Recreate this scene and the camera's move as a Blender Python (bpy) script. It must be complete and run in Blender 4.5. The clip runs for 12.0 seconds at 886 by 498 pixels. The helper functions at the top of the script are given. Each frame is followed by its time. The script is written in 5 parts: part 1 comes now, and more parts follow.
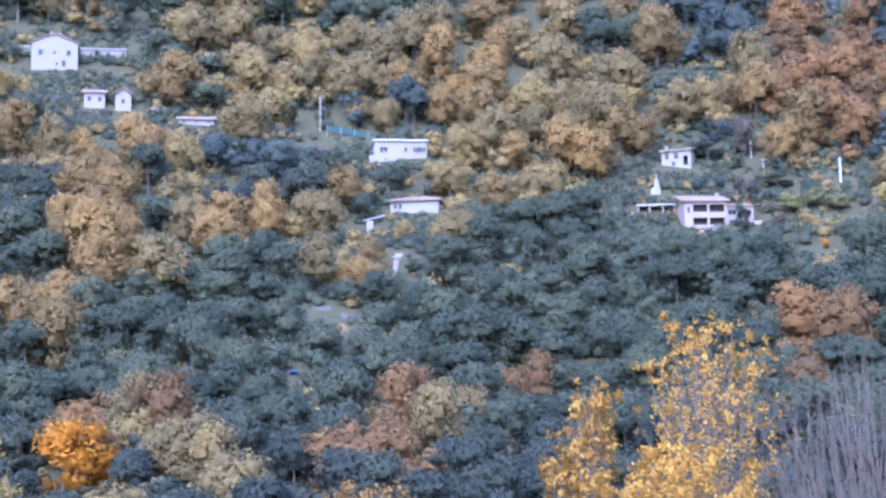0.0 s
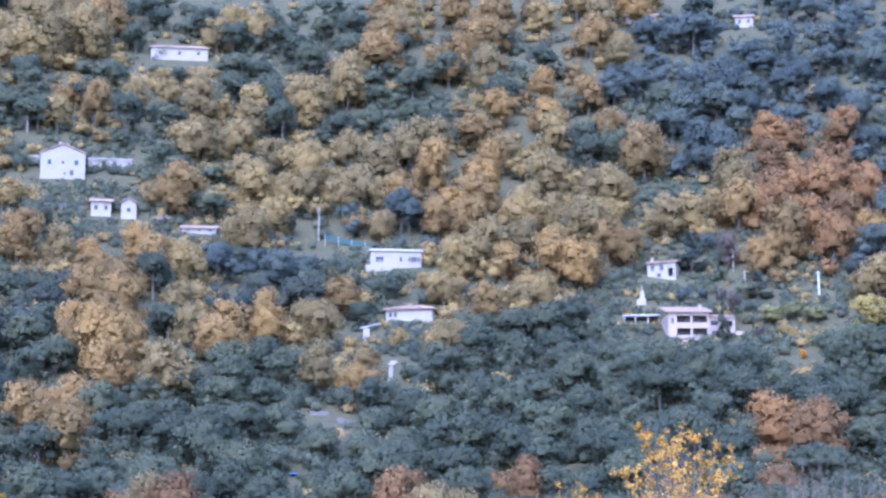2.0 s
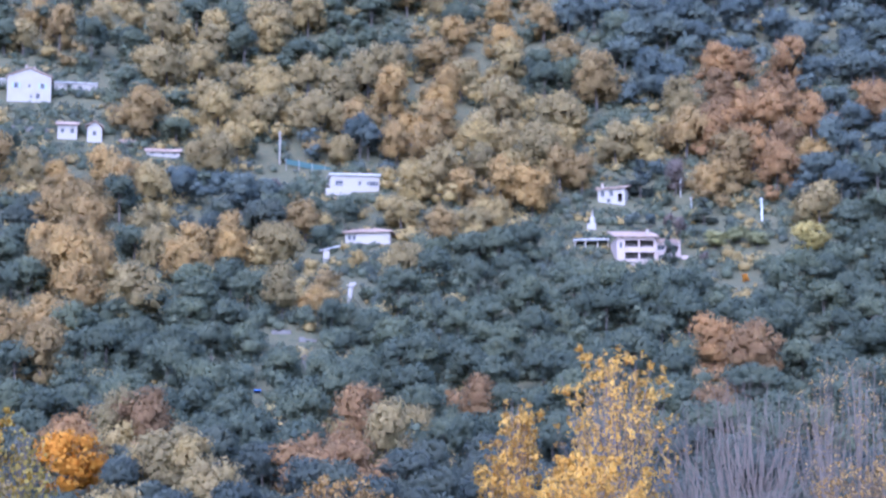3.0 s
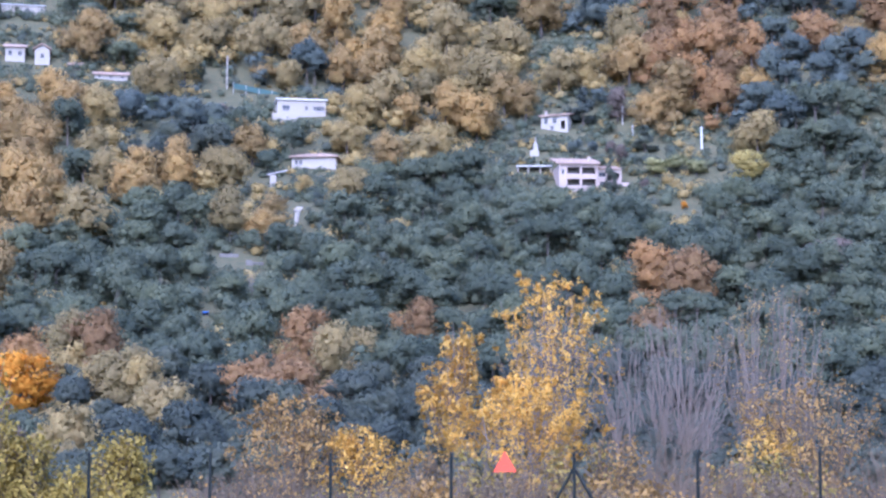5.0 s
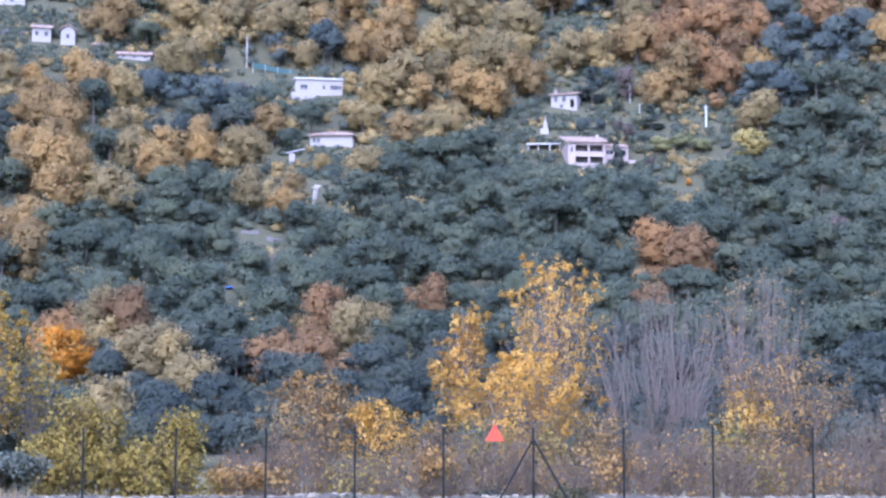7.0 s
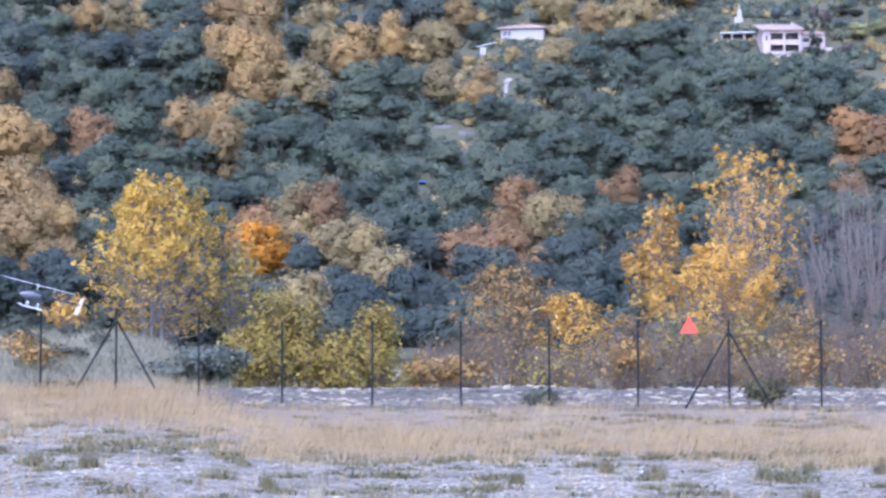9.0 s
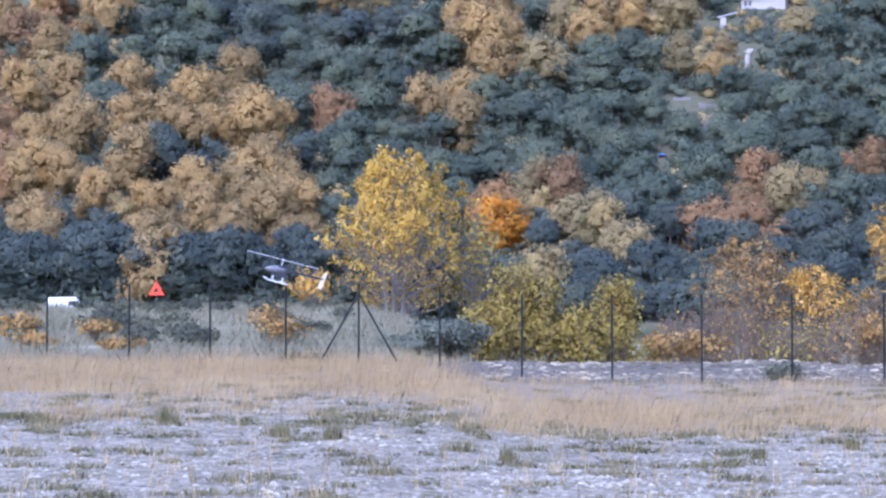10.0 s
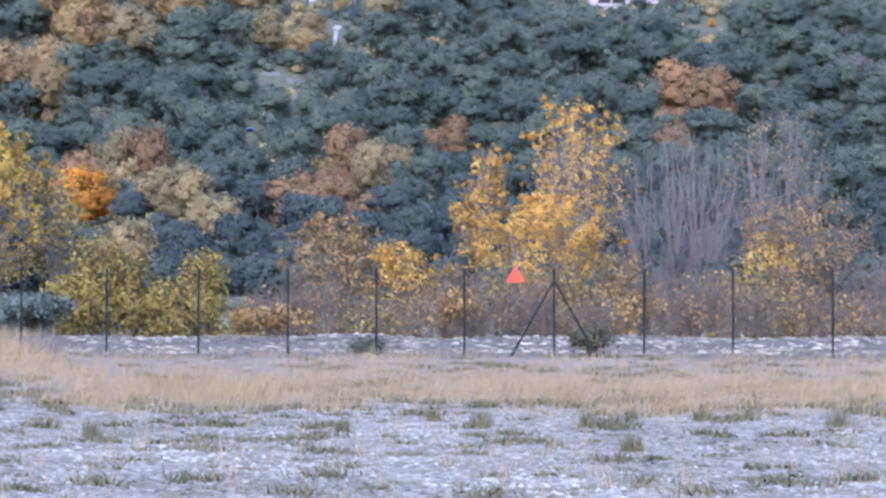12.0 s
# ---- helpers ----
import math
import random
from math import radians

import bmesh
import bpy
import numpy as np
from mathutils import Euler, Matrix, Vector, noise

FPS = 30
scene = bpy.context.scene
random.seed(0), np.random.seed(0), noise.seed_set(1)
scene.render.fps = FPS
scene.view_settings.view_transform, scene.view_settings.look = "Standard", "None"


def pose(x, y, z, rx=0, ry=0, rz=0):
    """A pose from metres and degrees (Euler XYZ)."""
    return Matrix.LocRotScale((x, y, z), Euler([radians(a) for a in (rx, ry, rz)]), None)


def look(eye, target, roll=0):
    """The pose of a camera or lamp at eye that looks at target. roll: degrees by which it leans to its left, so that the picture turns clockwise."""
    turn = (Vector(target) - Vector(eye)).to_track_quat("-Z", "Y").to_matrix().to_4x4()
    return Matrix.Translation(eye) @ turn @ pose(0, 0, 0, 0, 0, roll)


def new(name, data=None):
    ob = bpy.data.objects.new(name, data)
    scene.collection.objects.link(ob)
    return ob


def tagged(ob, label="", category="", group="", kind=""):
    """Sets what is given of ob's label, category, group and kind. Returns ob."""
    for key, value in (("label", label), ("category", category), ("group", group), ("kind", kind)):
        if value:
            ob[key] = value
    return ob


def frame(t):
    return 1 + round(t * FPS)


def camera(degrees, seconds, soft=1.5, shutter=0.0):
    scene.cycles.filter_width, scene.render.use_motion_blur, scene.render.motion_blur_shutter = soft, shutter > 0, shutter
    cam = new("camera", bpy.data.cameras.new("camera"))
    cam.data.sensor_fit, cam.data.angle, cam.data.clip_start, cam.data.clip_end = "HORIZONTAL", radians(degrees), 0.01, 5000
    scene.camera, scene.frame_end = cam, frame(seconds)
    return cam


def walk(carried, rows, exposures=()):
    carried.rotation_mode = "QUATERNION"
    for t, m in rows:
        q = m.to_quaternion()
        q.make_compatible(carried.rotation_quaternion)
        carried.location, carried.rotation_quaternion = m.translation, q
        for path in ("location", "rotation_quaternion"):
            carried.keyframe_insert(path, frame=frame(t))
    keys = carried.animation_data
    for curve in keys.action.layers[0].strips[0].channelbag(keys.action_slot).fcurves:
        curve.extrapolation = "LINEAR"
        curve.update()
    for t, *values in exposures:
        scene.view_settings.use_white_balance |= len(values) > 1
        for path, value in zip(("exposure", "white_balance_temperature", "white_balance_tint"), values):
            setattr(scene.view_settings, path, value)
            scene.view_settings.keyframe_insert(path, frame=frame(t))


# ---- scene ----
def aim(x, y, z, turn, tilt, roll):
    """Camera pose: turn to the right of +y, tilt above level and roll, in degrees."""
    return pose(x, y, z, 90 + tilt, 0, -turn) @ pose(0, 0, 0, 0, 0, roll)


cam = camera(26.39, 12.0, soft=2.5, shutter=0.2)
walk(cam, [
    (0.0, aim(2.33, 44.44, 4.24, 2.157, 8.925, -0.732)),
    (0.5, aim(1.67, 31.96, 3.18, 3.136, 7.996, -0.754)),
    (1.0, aim(1.65, 31.46, 3.14, 2.735, 9.193, -0.485)),
    (1.5, aim(1.70, 32.46, 3.22, 1.338, 11.147, -0.378)),
    (2.0, aim(1.65, 31.46, 3.14, 2.415, 12.011, -0.297)),
    (2.5, aim(1.05, 19.97, 2.16, 2.885, 10.655, -0.210)),
    (3.0, aim(0.99, 18.97, 2.08, 3.740, 9.494, -0.183)),
    (3.2, aim(1.02, 19.47, 2.12, 2.714, 7.923, 0.371)),
    (4.8, aim(0.73, 13.98, 1.65, 5.305, 7.772, -0.052)),
    (5.0, aim(0.69, 13.18, 1.65, 5.408, 7.146, 0.007)),
    (5.5, aim(0.00, 0.00, 1.65, 4.958, 7.030, -0.096)),
    (6.0, aim(0.00, 0.00, 1.65, 6.112, 6.728, -0.071)),
    (6.5, aim(0.00, 0.00, 1.65, 6.075, 6.462, 0.051)),
    (6.7, aim(0.00, 0.00, 1.65, 5.613, 6.427, 0.054)),
    (8.3, aim(0.00, 0.00, 1.65, 3.207, 3.549, 0.062)),
    (8.5, aim(0.00, 0.00, 1.65, 2.472, 3.389, -0.025)),
    (9.0, aim(0.00, 0.00, 1.65, -0.924, 2.909, -0.101)),
    (9.5, aim(0.00, 0.00, 1.65, -4.763, 2.434, -0.061)),
    (10.0, aim(0.00, 0.00, 1.65, -8.177, 2.126, -0.038)),
    (10.5, aim(0.00, 0.00, 1.65, -8.363, 2.080, -0.052)),
    (11.0, aim(0.00, 0.00, 1.65, -3.932, 2.827, 0.001)),
    (11.5, aim(0.00, 0.00, 1.65, 0.877, 2.366, 0.206)),
    (12.0, aim(0.00, 0.00, 1.65, 4.295, 1.346, 0.097)),
], exposures=[(0.0, 1.9, 5030, 30), (2.5, 1.9, 5000, 30), (5.0, 1.9, 5200, 30), (6.7, 1.88, 5200, 30), (8.5, 1.94, 5250, 30), (9.0, 1.88, 5250, 29), (10.0, 1.78, 5220, 29), (12.0, 1.8, 5250, 29)])

# ---- light: even light under a high overcast ----
world = bpy.data.worlds.new("sky")
scene.world = world
world.use_nodes = True
wn = world.node_tree
sky = wn.nodes.new("ShaderNodeTexSky")
sky.sky_type = "NISHITA"
sky.sun_disc = False
sky.sun_elevation = radians(48)
sky.sun_rotation = radians(200)
sky.air_density, sky.dust_density, sky.ozone_density = 1.0, 1.5, 2.0
wn.nodes["Background"].inputs[1].default_value = 0.15
wn.links.new(sky.outputs[0], wn.nodes["Background"].inputs[0])
sun = new("sun", bpy.data.lights.new("sun", "SUN"))
sun.data.energy = 1.0
sun.data.angle = radians(60)
sun.data.color = (0.9, 0.95, 1.0)
# the sun stands behind the camera, to its left
sun.matrix_world = look((0, 0, 60), (18, 50, 1))


# ---- materials ----
def node_material(name, rough=0.8, metal=0.0, spec=0.3):
    m = bpy.data.materials.new(name)
    m.use_nodes = True
    b = m.node_tree.nodes["Principled BSDF"]
    b.inputs["Roughness"].default_value = rough
    b.inputs["Metallic"].default_value = metal
    b.inputs["Specular IOR Level"].default_value = spec
    return m, m.node_tree, b


def ramp(nt, src, stops):
    r = nt.nodes.new("ShaderNodeValToRGB")
    while len(r.color_ramp.elements) < len(stops):
        r.color_ramp.elements.new(0.5)
    for e, (p, c) in zip(r.color_ramp.elements, stops):
        e.position, e.color = p, (*c, 1)
    nt.links.new(src, r.inputs[0])
    return r.outputs[0]


def noise_node(nt, scale, detail=4, space="Object", rough=0.55):
    tc = nt.nodes.new("ShaderNodeTexCoord")
    n = nt.nodes.new("ShaderNodeTexNoise")
    n.inputs["Scale"].default_value = scale
    n.inputs["Detail"].default_value = detail
    n.inputs["Roughness"].default_value = rough
    nt.links.new(tc.outputs[space], n.inputs["Vector"])
    return n.outputs[0]


def mixed(nt, a, b, fac, mode="MIX"):
    x = nt.nodes.new("ShaderNodeMix")
    x.data_type, x.blend_type = "RGBA", mode
    for key, v in (("A_Color", a), ("B_Color", b), ("Factor_Float", fac)):
        s = next(i for i in x.inputs if i.identifier == key)
        if isinstance(v, (int, float)):
            s.default_value = v
        elif isinstance(v, tuple):
            s.default_value = (*v, 1)
        else:
            nt.links.new(v, s)
    return next(o for o in x.outputs if o.identifier == "Result_Color")


def bumped(nt, b, height, strength=0.4, distance=0.02):
    n = nt.nodes.new("ShaderNodeBump")
    n.inputs["Strength"].default_value = strength
    n.inputs["Distance"].default_value = distance
    nt.links.new(height, n.inputs["Height"])
    nt.links.new(n.outputs[0], b.inputs["Normal"])


def leaf_material(name, dark, mid, light, through_light=0.45, vary=1.0):
    """Foliage: hue varies leaf by leaf, over the crown and from tree to tree."""
    m, nt, b = node_material(name, 0.75, 0, 0.2)
    geo = nt.nodes.new("ShaderNodeNewGeometry")
    info = nt.nodes.new("ShaderNodeObjectInfo")
    leafwise = ramp(nt, geo.outputs["Random Per Island"], [(0.0, dark), (0.45, mid), (1.0, light)])
    patch = ramp(nt, noise_node(nt, 0.35, 3), [(0.35, dark), (0.65, light)])
    c = mixed(nt, leafwise, patch, 0.45)
    sprig = ramp(nt, noise_node(nt, 2.6, 5, rough=0.7), [(0.32, (0.72, 0.74, 0.78)), (0.68, (1.2, 1.2, 1.14))])
    c = mixed(nt, c, sprig, 1.0, "MULTIPLY")
    treewise = ramp(nt, info.outputs["Random"], [(0.0, (0.76, 0.79, 0.83)), (0.5, (1, 1, 1)), (1.0, (1.2, 1.16, 1.04))])
    c = mixed(nt, c, treewise, vary, "MULTIPLY")
    nt.links.new(c, b.inputs["Base Color"])
    if through_light:
        tr = nt.nodes.new("ShaderNodeBsdfTranslucent")
        nt.links.new(c, tr.inputs["Color"])
        mx = nt.nodes.new("ShaderNodeMixShader")
        mx.inputs[0].default_value = through_light
        out = nt.nodes["Material Output"]
        nt.links.new(b.outputs[0], mx.inputs[1])
        nt.links.new(tr.outputs[0], mx.inputs[2])
        nt.links.new(mx.outputs[0], out.inputs[0])
    return m


def plain_material(name, c1, c2, scale=3.0, rough=0.8, metal=0.0, bump=0.2, spec=0.3):
    """A surface of two close tones with fine grain and broad stains."""
    m, nt, b = node_material(name, rough, metal, spec)
    fine = noise_node(nt, scale * 6, 5)
    broad = noise_node(nt, scale * 0.5, 4)
    c = mixed(nt, ramp(nt, fine, [(0.3, c1), (0.7, c2)]), ramp(nt, broad, [(0.3, c2), (0.7, c1)]), 0.5)
    nt.links.new(c, b.inputs["Base Color"])
    if bump:
        bumped(nt, b, fine, bump, 0.01)
    return m


PINE = leaf_material("pine_needles", (0.116, 0.147, 0.12), (0.146, 0.176, 0.13), (0.2, 0.219, 0.142), 0.5)
HOLM = leaf_material("dark_evergreen", (0.096, 0.12, 0.112), (0.119, 0.142, 0.122), (0.152, 0.17, 0.134), 0.5)
OAK_Y = leaf_material("olive_yellow_leaves", (0.33, 0.255, 0.13), (0.42, 0.325, 0.158), (0.5, 0.395, 0.188), 0.5)
OAK_O = leaf_material("orange_brown_leaves", (0.37, 0.25, 0.115), (0.46, 0.316, 0.138), (0.54, 0.385, 0.168), 0.5)
OAK_R = leaf_material("rust_red_leaves", (0.33, 0.195, 0.1), (0.4, 0.245, 0.118), (0.47, 0.3, 0.145), 0.5)
# far evergreens, paler and bluer: distance haze put into the leaf colour
HAZED_NEEDLES = leaf_material("haze_tinted_needles", (0.13, 0.165, 0.162), (0.158, 0.195, 0.182), (0.195, 0.23, 0.2), 0.5)
AMBER = leaf_material("yellow_poplar_leaves", (0.5, 0.3, 0.045), (0.67, 0.425, 0.075), (0.8, 0.56, 0.13), 0.4, 0.0)
POPLAR = leaf_material("golden_poplar_leaves", (0.56, 0.305, 0.053), (0.74, 0.43, 0.087), (0.86, 0.56, 0.15), 0.4, 0.25)
LIME = leaf_material("yellow_green_leaves", (0.31, 0.225, 0.052), (0.43, 0.325, 0.075), (0.55, 0.43, 0.12), 0.4, 0.25)
FIRE = leaf_material("bright_orange_leaves", (0.55, 0.22, 0.02), (0.74, 0.33, 0.035), (0.86, 0.44, 0.07), 0.4, 0.25)
SILVER = leaf_material("silver_green_leaves", (0.16, 0.175, 0.115), (0.24, 0.255, 0.18), (0.34, 0.35, 0.27))
BUSH = leaf_material("dull_green_leaves", (0.09, 0.095, 0.065), (0.135, 0.138, 0.095), (0.2, 0.2, 0.14))
BARK = plain_material("grey_bark", (0.08, 0.07, 0.06), (0.14, 0.12, 0.105), 2)
PALE_BARK = plain_material("pale_poplar_bark", (0.18, 0.155, 0.14), (0.29, 0.255, 0.23), 2)
TWIG = plain_material("grey_brown_twigs", (0.115, 0.085, 0.06), (0.2, 0.155, 0.112), 2)
BARE_WOOD = plain_material("pale_grey_twigs", (0.15, 0.122, 0.1), (0.25, 0.208, 0.175), 2)
STRAW = leaf_material("dry_straw_grass", (0.3, 0.2, 0.092), (0.42, 0.295, 0.143), (0.53, 0.405, 0.225), 0.4, 0.25)
GREEN_GRASS = leaf_material("half_green_grass", (0.085, 0.086, 0.038), (0.155, 0.145, 0.07), (0.3, 0.25, 0.14), 0.4, 0.25)
POST = plain_material("dark_green_painted_steel", (0.008, 0.012, 0.011), (0.014, 0.02, 0.018), 8, 0.5, 0.2)
RED = plain_material("signal_red_panel", (0.75, 0.07, 0.03), (0.85, 0.1, 0.05), 3, 0.5)
STONE = plain_material("white_limestone", (0.5, 0.5, 0.5), (0.72, 0.72, 0.72), 2)
WHITE = plain_material("white_render_wall", (0.34, 0.31, 0.28), (0.43, 0.395, 0.355), 1)
PINK = plain_material("pale_pink_render_wall", (0.42, 0.335, 0.3), (0.5, 0.41, 0.37), 1)
TILE = plain_material("pale_clay_roof_tiles", (0.33, 0.235, 0.19), (0.45, 0.34, 0.28), 2)
# render darkened so that its colour gives the shade behind openings
ROOM_SHADE = plain_material("shade_painted_render", (0.13, 0.12, 0.115), (0.18, 0.165, 0.155), 1)
DARK = plain_material("dark_opening", (0.03, 0.035, 0.045), (0.05, 0.055, 0.065), 2, 0.4)
OAK_G = leaf_material("tan_orange_leaves", (0.34, 0.2, 0.065), (0.47, 0.285, 0.095), (0.59, 0.38, 0.145), 0.4, 0.25)
DRY = leaf_material("withered_leaves", (0.15, 0.105, 0.06), (0.22, 0.16, 0.09), (0.31, 0.235, 0.14), 0.3)
BARE = leaf_material("bare_twig_mass", (0.16, 0.12, 0.1), (0.24, 0.19, 0.165), (0.33, 0.27, 0.23))
LEMON = leaf_material("lemon_yellow_leaves", (0.46, 0.36, 0.13), (0.6, 0.48, 0.17), (0.72, 0.6, 0.24), 0.4, 0.25)
PALE = leaf_material("pale_olive_leaves", (0.22, 0.22, 0.1), (0.33, 0.32, 0.15), (0.45, 0.43, 0.22), 0.35)
ROUGH = leaf_material("rough_bank_grass", (0.13, 0.13, 0.085), (0.21, 0.2, 0.14), (0.32, 0.29, 0.21))
GREY = plain_material("grey_concrete", (0.38, 0.38, 0.38), (0.52, 0.52, 0.52), 2)


# ---- mesh helpers ----
class Geo:
    """Collects corners, faces and corner normals of one mesh."""

    def __init__(self):
        self.v, self.f, self.n = [], [], []

    def tube(self, a, b, ra, rb, sides=5):
        a, b = Vector(a), Vector(b)
        q = (b - a).to_track_quat("Z", "Y")
        k = len(self.v)
        for p, r in ((a, ra), (b, rb)):
            for i in range(sides):
                w = 2 * math.pi * i / sides
                self.v.append(p + q @ Vector((r * math.cos(w), r * math.sin(w), 0)))
        for i in range(sides):
            j = (i + 1) % sides
            self.f.append((k + i, k + j, k + sides + j, k + sides + i))
        self.f.append(tuple(range(k + sides, k + 2 * sides)))

    def card(self, p, normal, up, w, h, shade):
        """A small leaf or clump: a kite with an outward shading normal."""
        side = normal.cross(up)
        if side.length < 1e-4:
            side = normal.orthogonal()
        side.normalize()
        up = side.cross(normal).normalized()
        k = len(self.v)
        self.v += [p - up * h * 0.5, p + side * w * 0.5 + up * h * 0.08, p + up * h * 0.5, p - side * w * 0.5 - up * h * 0.05]
        turn = (self.v[k + 1] - self.v[k]).cross(self.v[k + 2] - self.v[k])
        self.f.append((k, k + 1, k + 2, k + 3) if turn.dot(shade) > 0 else (k + 3, k + 2, k + 1, k))
        self.n += [shade] * 4

    def chip(self, p, normal, up, s, shade):
        """A three-cornered clump of leaves."""
        side = normal.cross(up)
        if side.length < 1e-3:
            side = normal.orthogonal()
        side.normalize()
        up = side.cross(normal).normalized()
        k = len(self.v)
        self.v += [p - side * s * 0.42 - up * s * 0.5, p + side * s * 0.42 - up * s * 0.4, p + up * s * 1.0]
        self.f.append((k, k + 1, k + 2) if side.cross(up).dot(shade) > 0 else (k + 2, k + 1, k))
        self.n += [shade] * 3

    def core(self, rng, c, r, flat, heart):
        """The close inner foliage of a puff."""
        k, n = len(self.v), 7
        for a, q in ((-0.55, 0.8), (0.1, 1.0), (0.62, 0.74)):
            for i in range(n):
                w = 2 * math.pi * (i + 0.5 * (a > 0)) / n
                o = Vector((q * math.cos(w), q * math.sin(w), a))
                self.v.append(c + Vector((o.x, o.y, o.z * flat)) * r * rng.uniform(0.85, 1.1))
                self.n.append((o * 0.4 + (self.v[-1] - heart).normalized() + Vector((0, 0, 0.25))).normalized())
        self.v.append(c + Vector((0, 0, r * flat * 0.95)))
        self.n.append(Vector((0, 0, 1)))
        for m in range(2):
            for i in range(n):
                j = (i + 1) % n
                self.f.append((k + m * n + i, k + m * n + j, k + (m + 1) * n + j, k + (m + 1) * n + i))
        for i in range(n):
            self.f.append((k + 2 * n + i, k + 2 * n + (i + 1) % n, k + 3 * n))

    def box(self, x0, x1, y0, y1, z0, z1):
        k = len(self.v)
        self.v += [Vector((x, y, z)) for z in (z0, z1) for x, y in ((x0, y0), (x1, y0), (x1, y1), (x0, y1))]
        self.f += [tuple(k + i for i in q) for q in ((0, 3, 2, 1), (4, 5, 6, 7), (0, 1, 5, 4), (1, 2, 6, 5), (2, 3, 7, 6), (3, 0, 4, 7))]

    def mesh(self, name, material, smooth=False):
        me = bpy.data.meshes.new(name)
        me.from_pydata([tuple(v) for v in self.v], [], self.f)
        me.materials.append(material)
        if self.n or smooth:
            me.shade_smooth()
        if self.n:
            me.normals_split_custom_set_from_vertices([tuple(n) for n in self.n])
        return me


def part(name, geo, material, parent, label="", smooth=False):
    """One mesh object under a thing or a part."""
    ob = new(name, geo.mesh(name, material, smooth) if isinstance(geo, Geo) else geo)
    ob.parent = parent
    return tagged(ob, label)


def unit(rng):
    while True:
        p = Vector((rng.uniform(-1, 1), rng.uniform(-1, 1), rng.uniform(-1, 1)))
        if 0.05 < p.length < 1:
            return p.normalized()


# ---- ground ----
EYE = 1.65
HILL_D = (0, 58, 66, 125, 165, 180, 210, 260, 300, 350, 385, 420, 500, 620, 900, 1400, 3000)
HILL_Z = (0, 0, -1.2, -1.5, -1, 1, 6, 20, 33, 51, 69, 92, 152, 235, 330, 340, 300)
BANK_Z = (0, 0.4, 0.6, 2.45, 1.7, 2.4, 6, 20, 33, 51, 69, 92, 152, 235, 330, 340, 300)


def smooth(a, b, x):
    t = min(1, max(0, (x - a) / (b - a)))
    return t * t * (3 - 2 * t)


def ground_z(x, y):
    d, a = math.hypot(x, y), math.degrees(math.atan2(x, y))
    right, left = float(np.interp(d, HILL_D, HILL_Z)), float(np.interp(d, HILL_D, BANK_Z))
    k = smooth(-5, -11, a) if a > -90 else 1
    z = right * (1 - k) + left * k
    if d > 165:
        z *= 1 - 0.85 * smooth(60, 110, abs(a))
        z += smooth(165, 230, d) * (1.6 * noise.noise((x / 28, y / 28, 0.3)) + 3.5 * noise.noise((x / 90, y / 90, 1.7)))
    # gravel bank behind the fence
    z += 0.34 * (1 - k) * math.exp(-((d - 57.5) / 3.2) ** 2) * (1 + 0.35 * noise.noise((x / 3, y / 3, 5)))
    z += 0.03 * noise.noise((x / 2.2, y / 2.2, 9)) * smooth(5, 12, d) * (1 - smooth(150, 170, d))
    return z


def on_ray(az, el, lift=0.0, near=150.0):
    """Where the ground plus lift meets the line of sight from the pilot's place at az, el; its distance too."""
    s, c, t = math.sin(radians(az)), math.cos(radians(az)), math.tan(radians(el))
    d = near
    while d < 900:
        if ground_z(d * s, d * c) + lift >= EYE + d * t:
            break
        d += 1.0
    return Vector((d * s, d * c, ground_z(d * s, d * c))), d


def at(az, d):
    x, y = d * math.sin(radians(az)), d * math.cos(radians(az))
    return Vector((x, y, ground_z(x, y)))


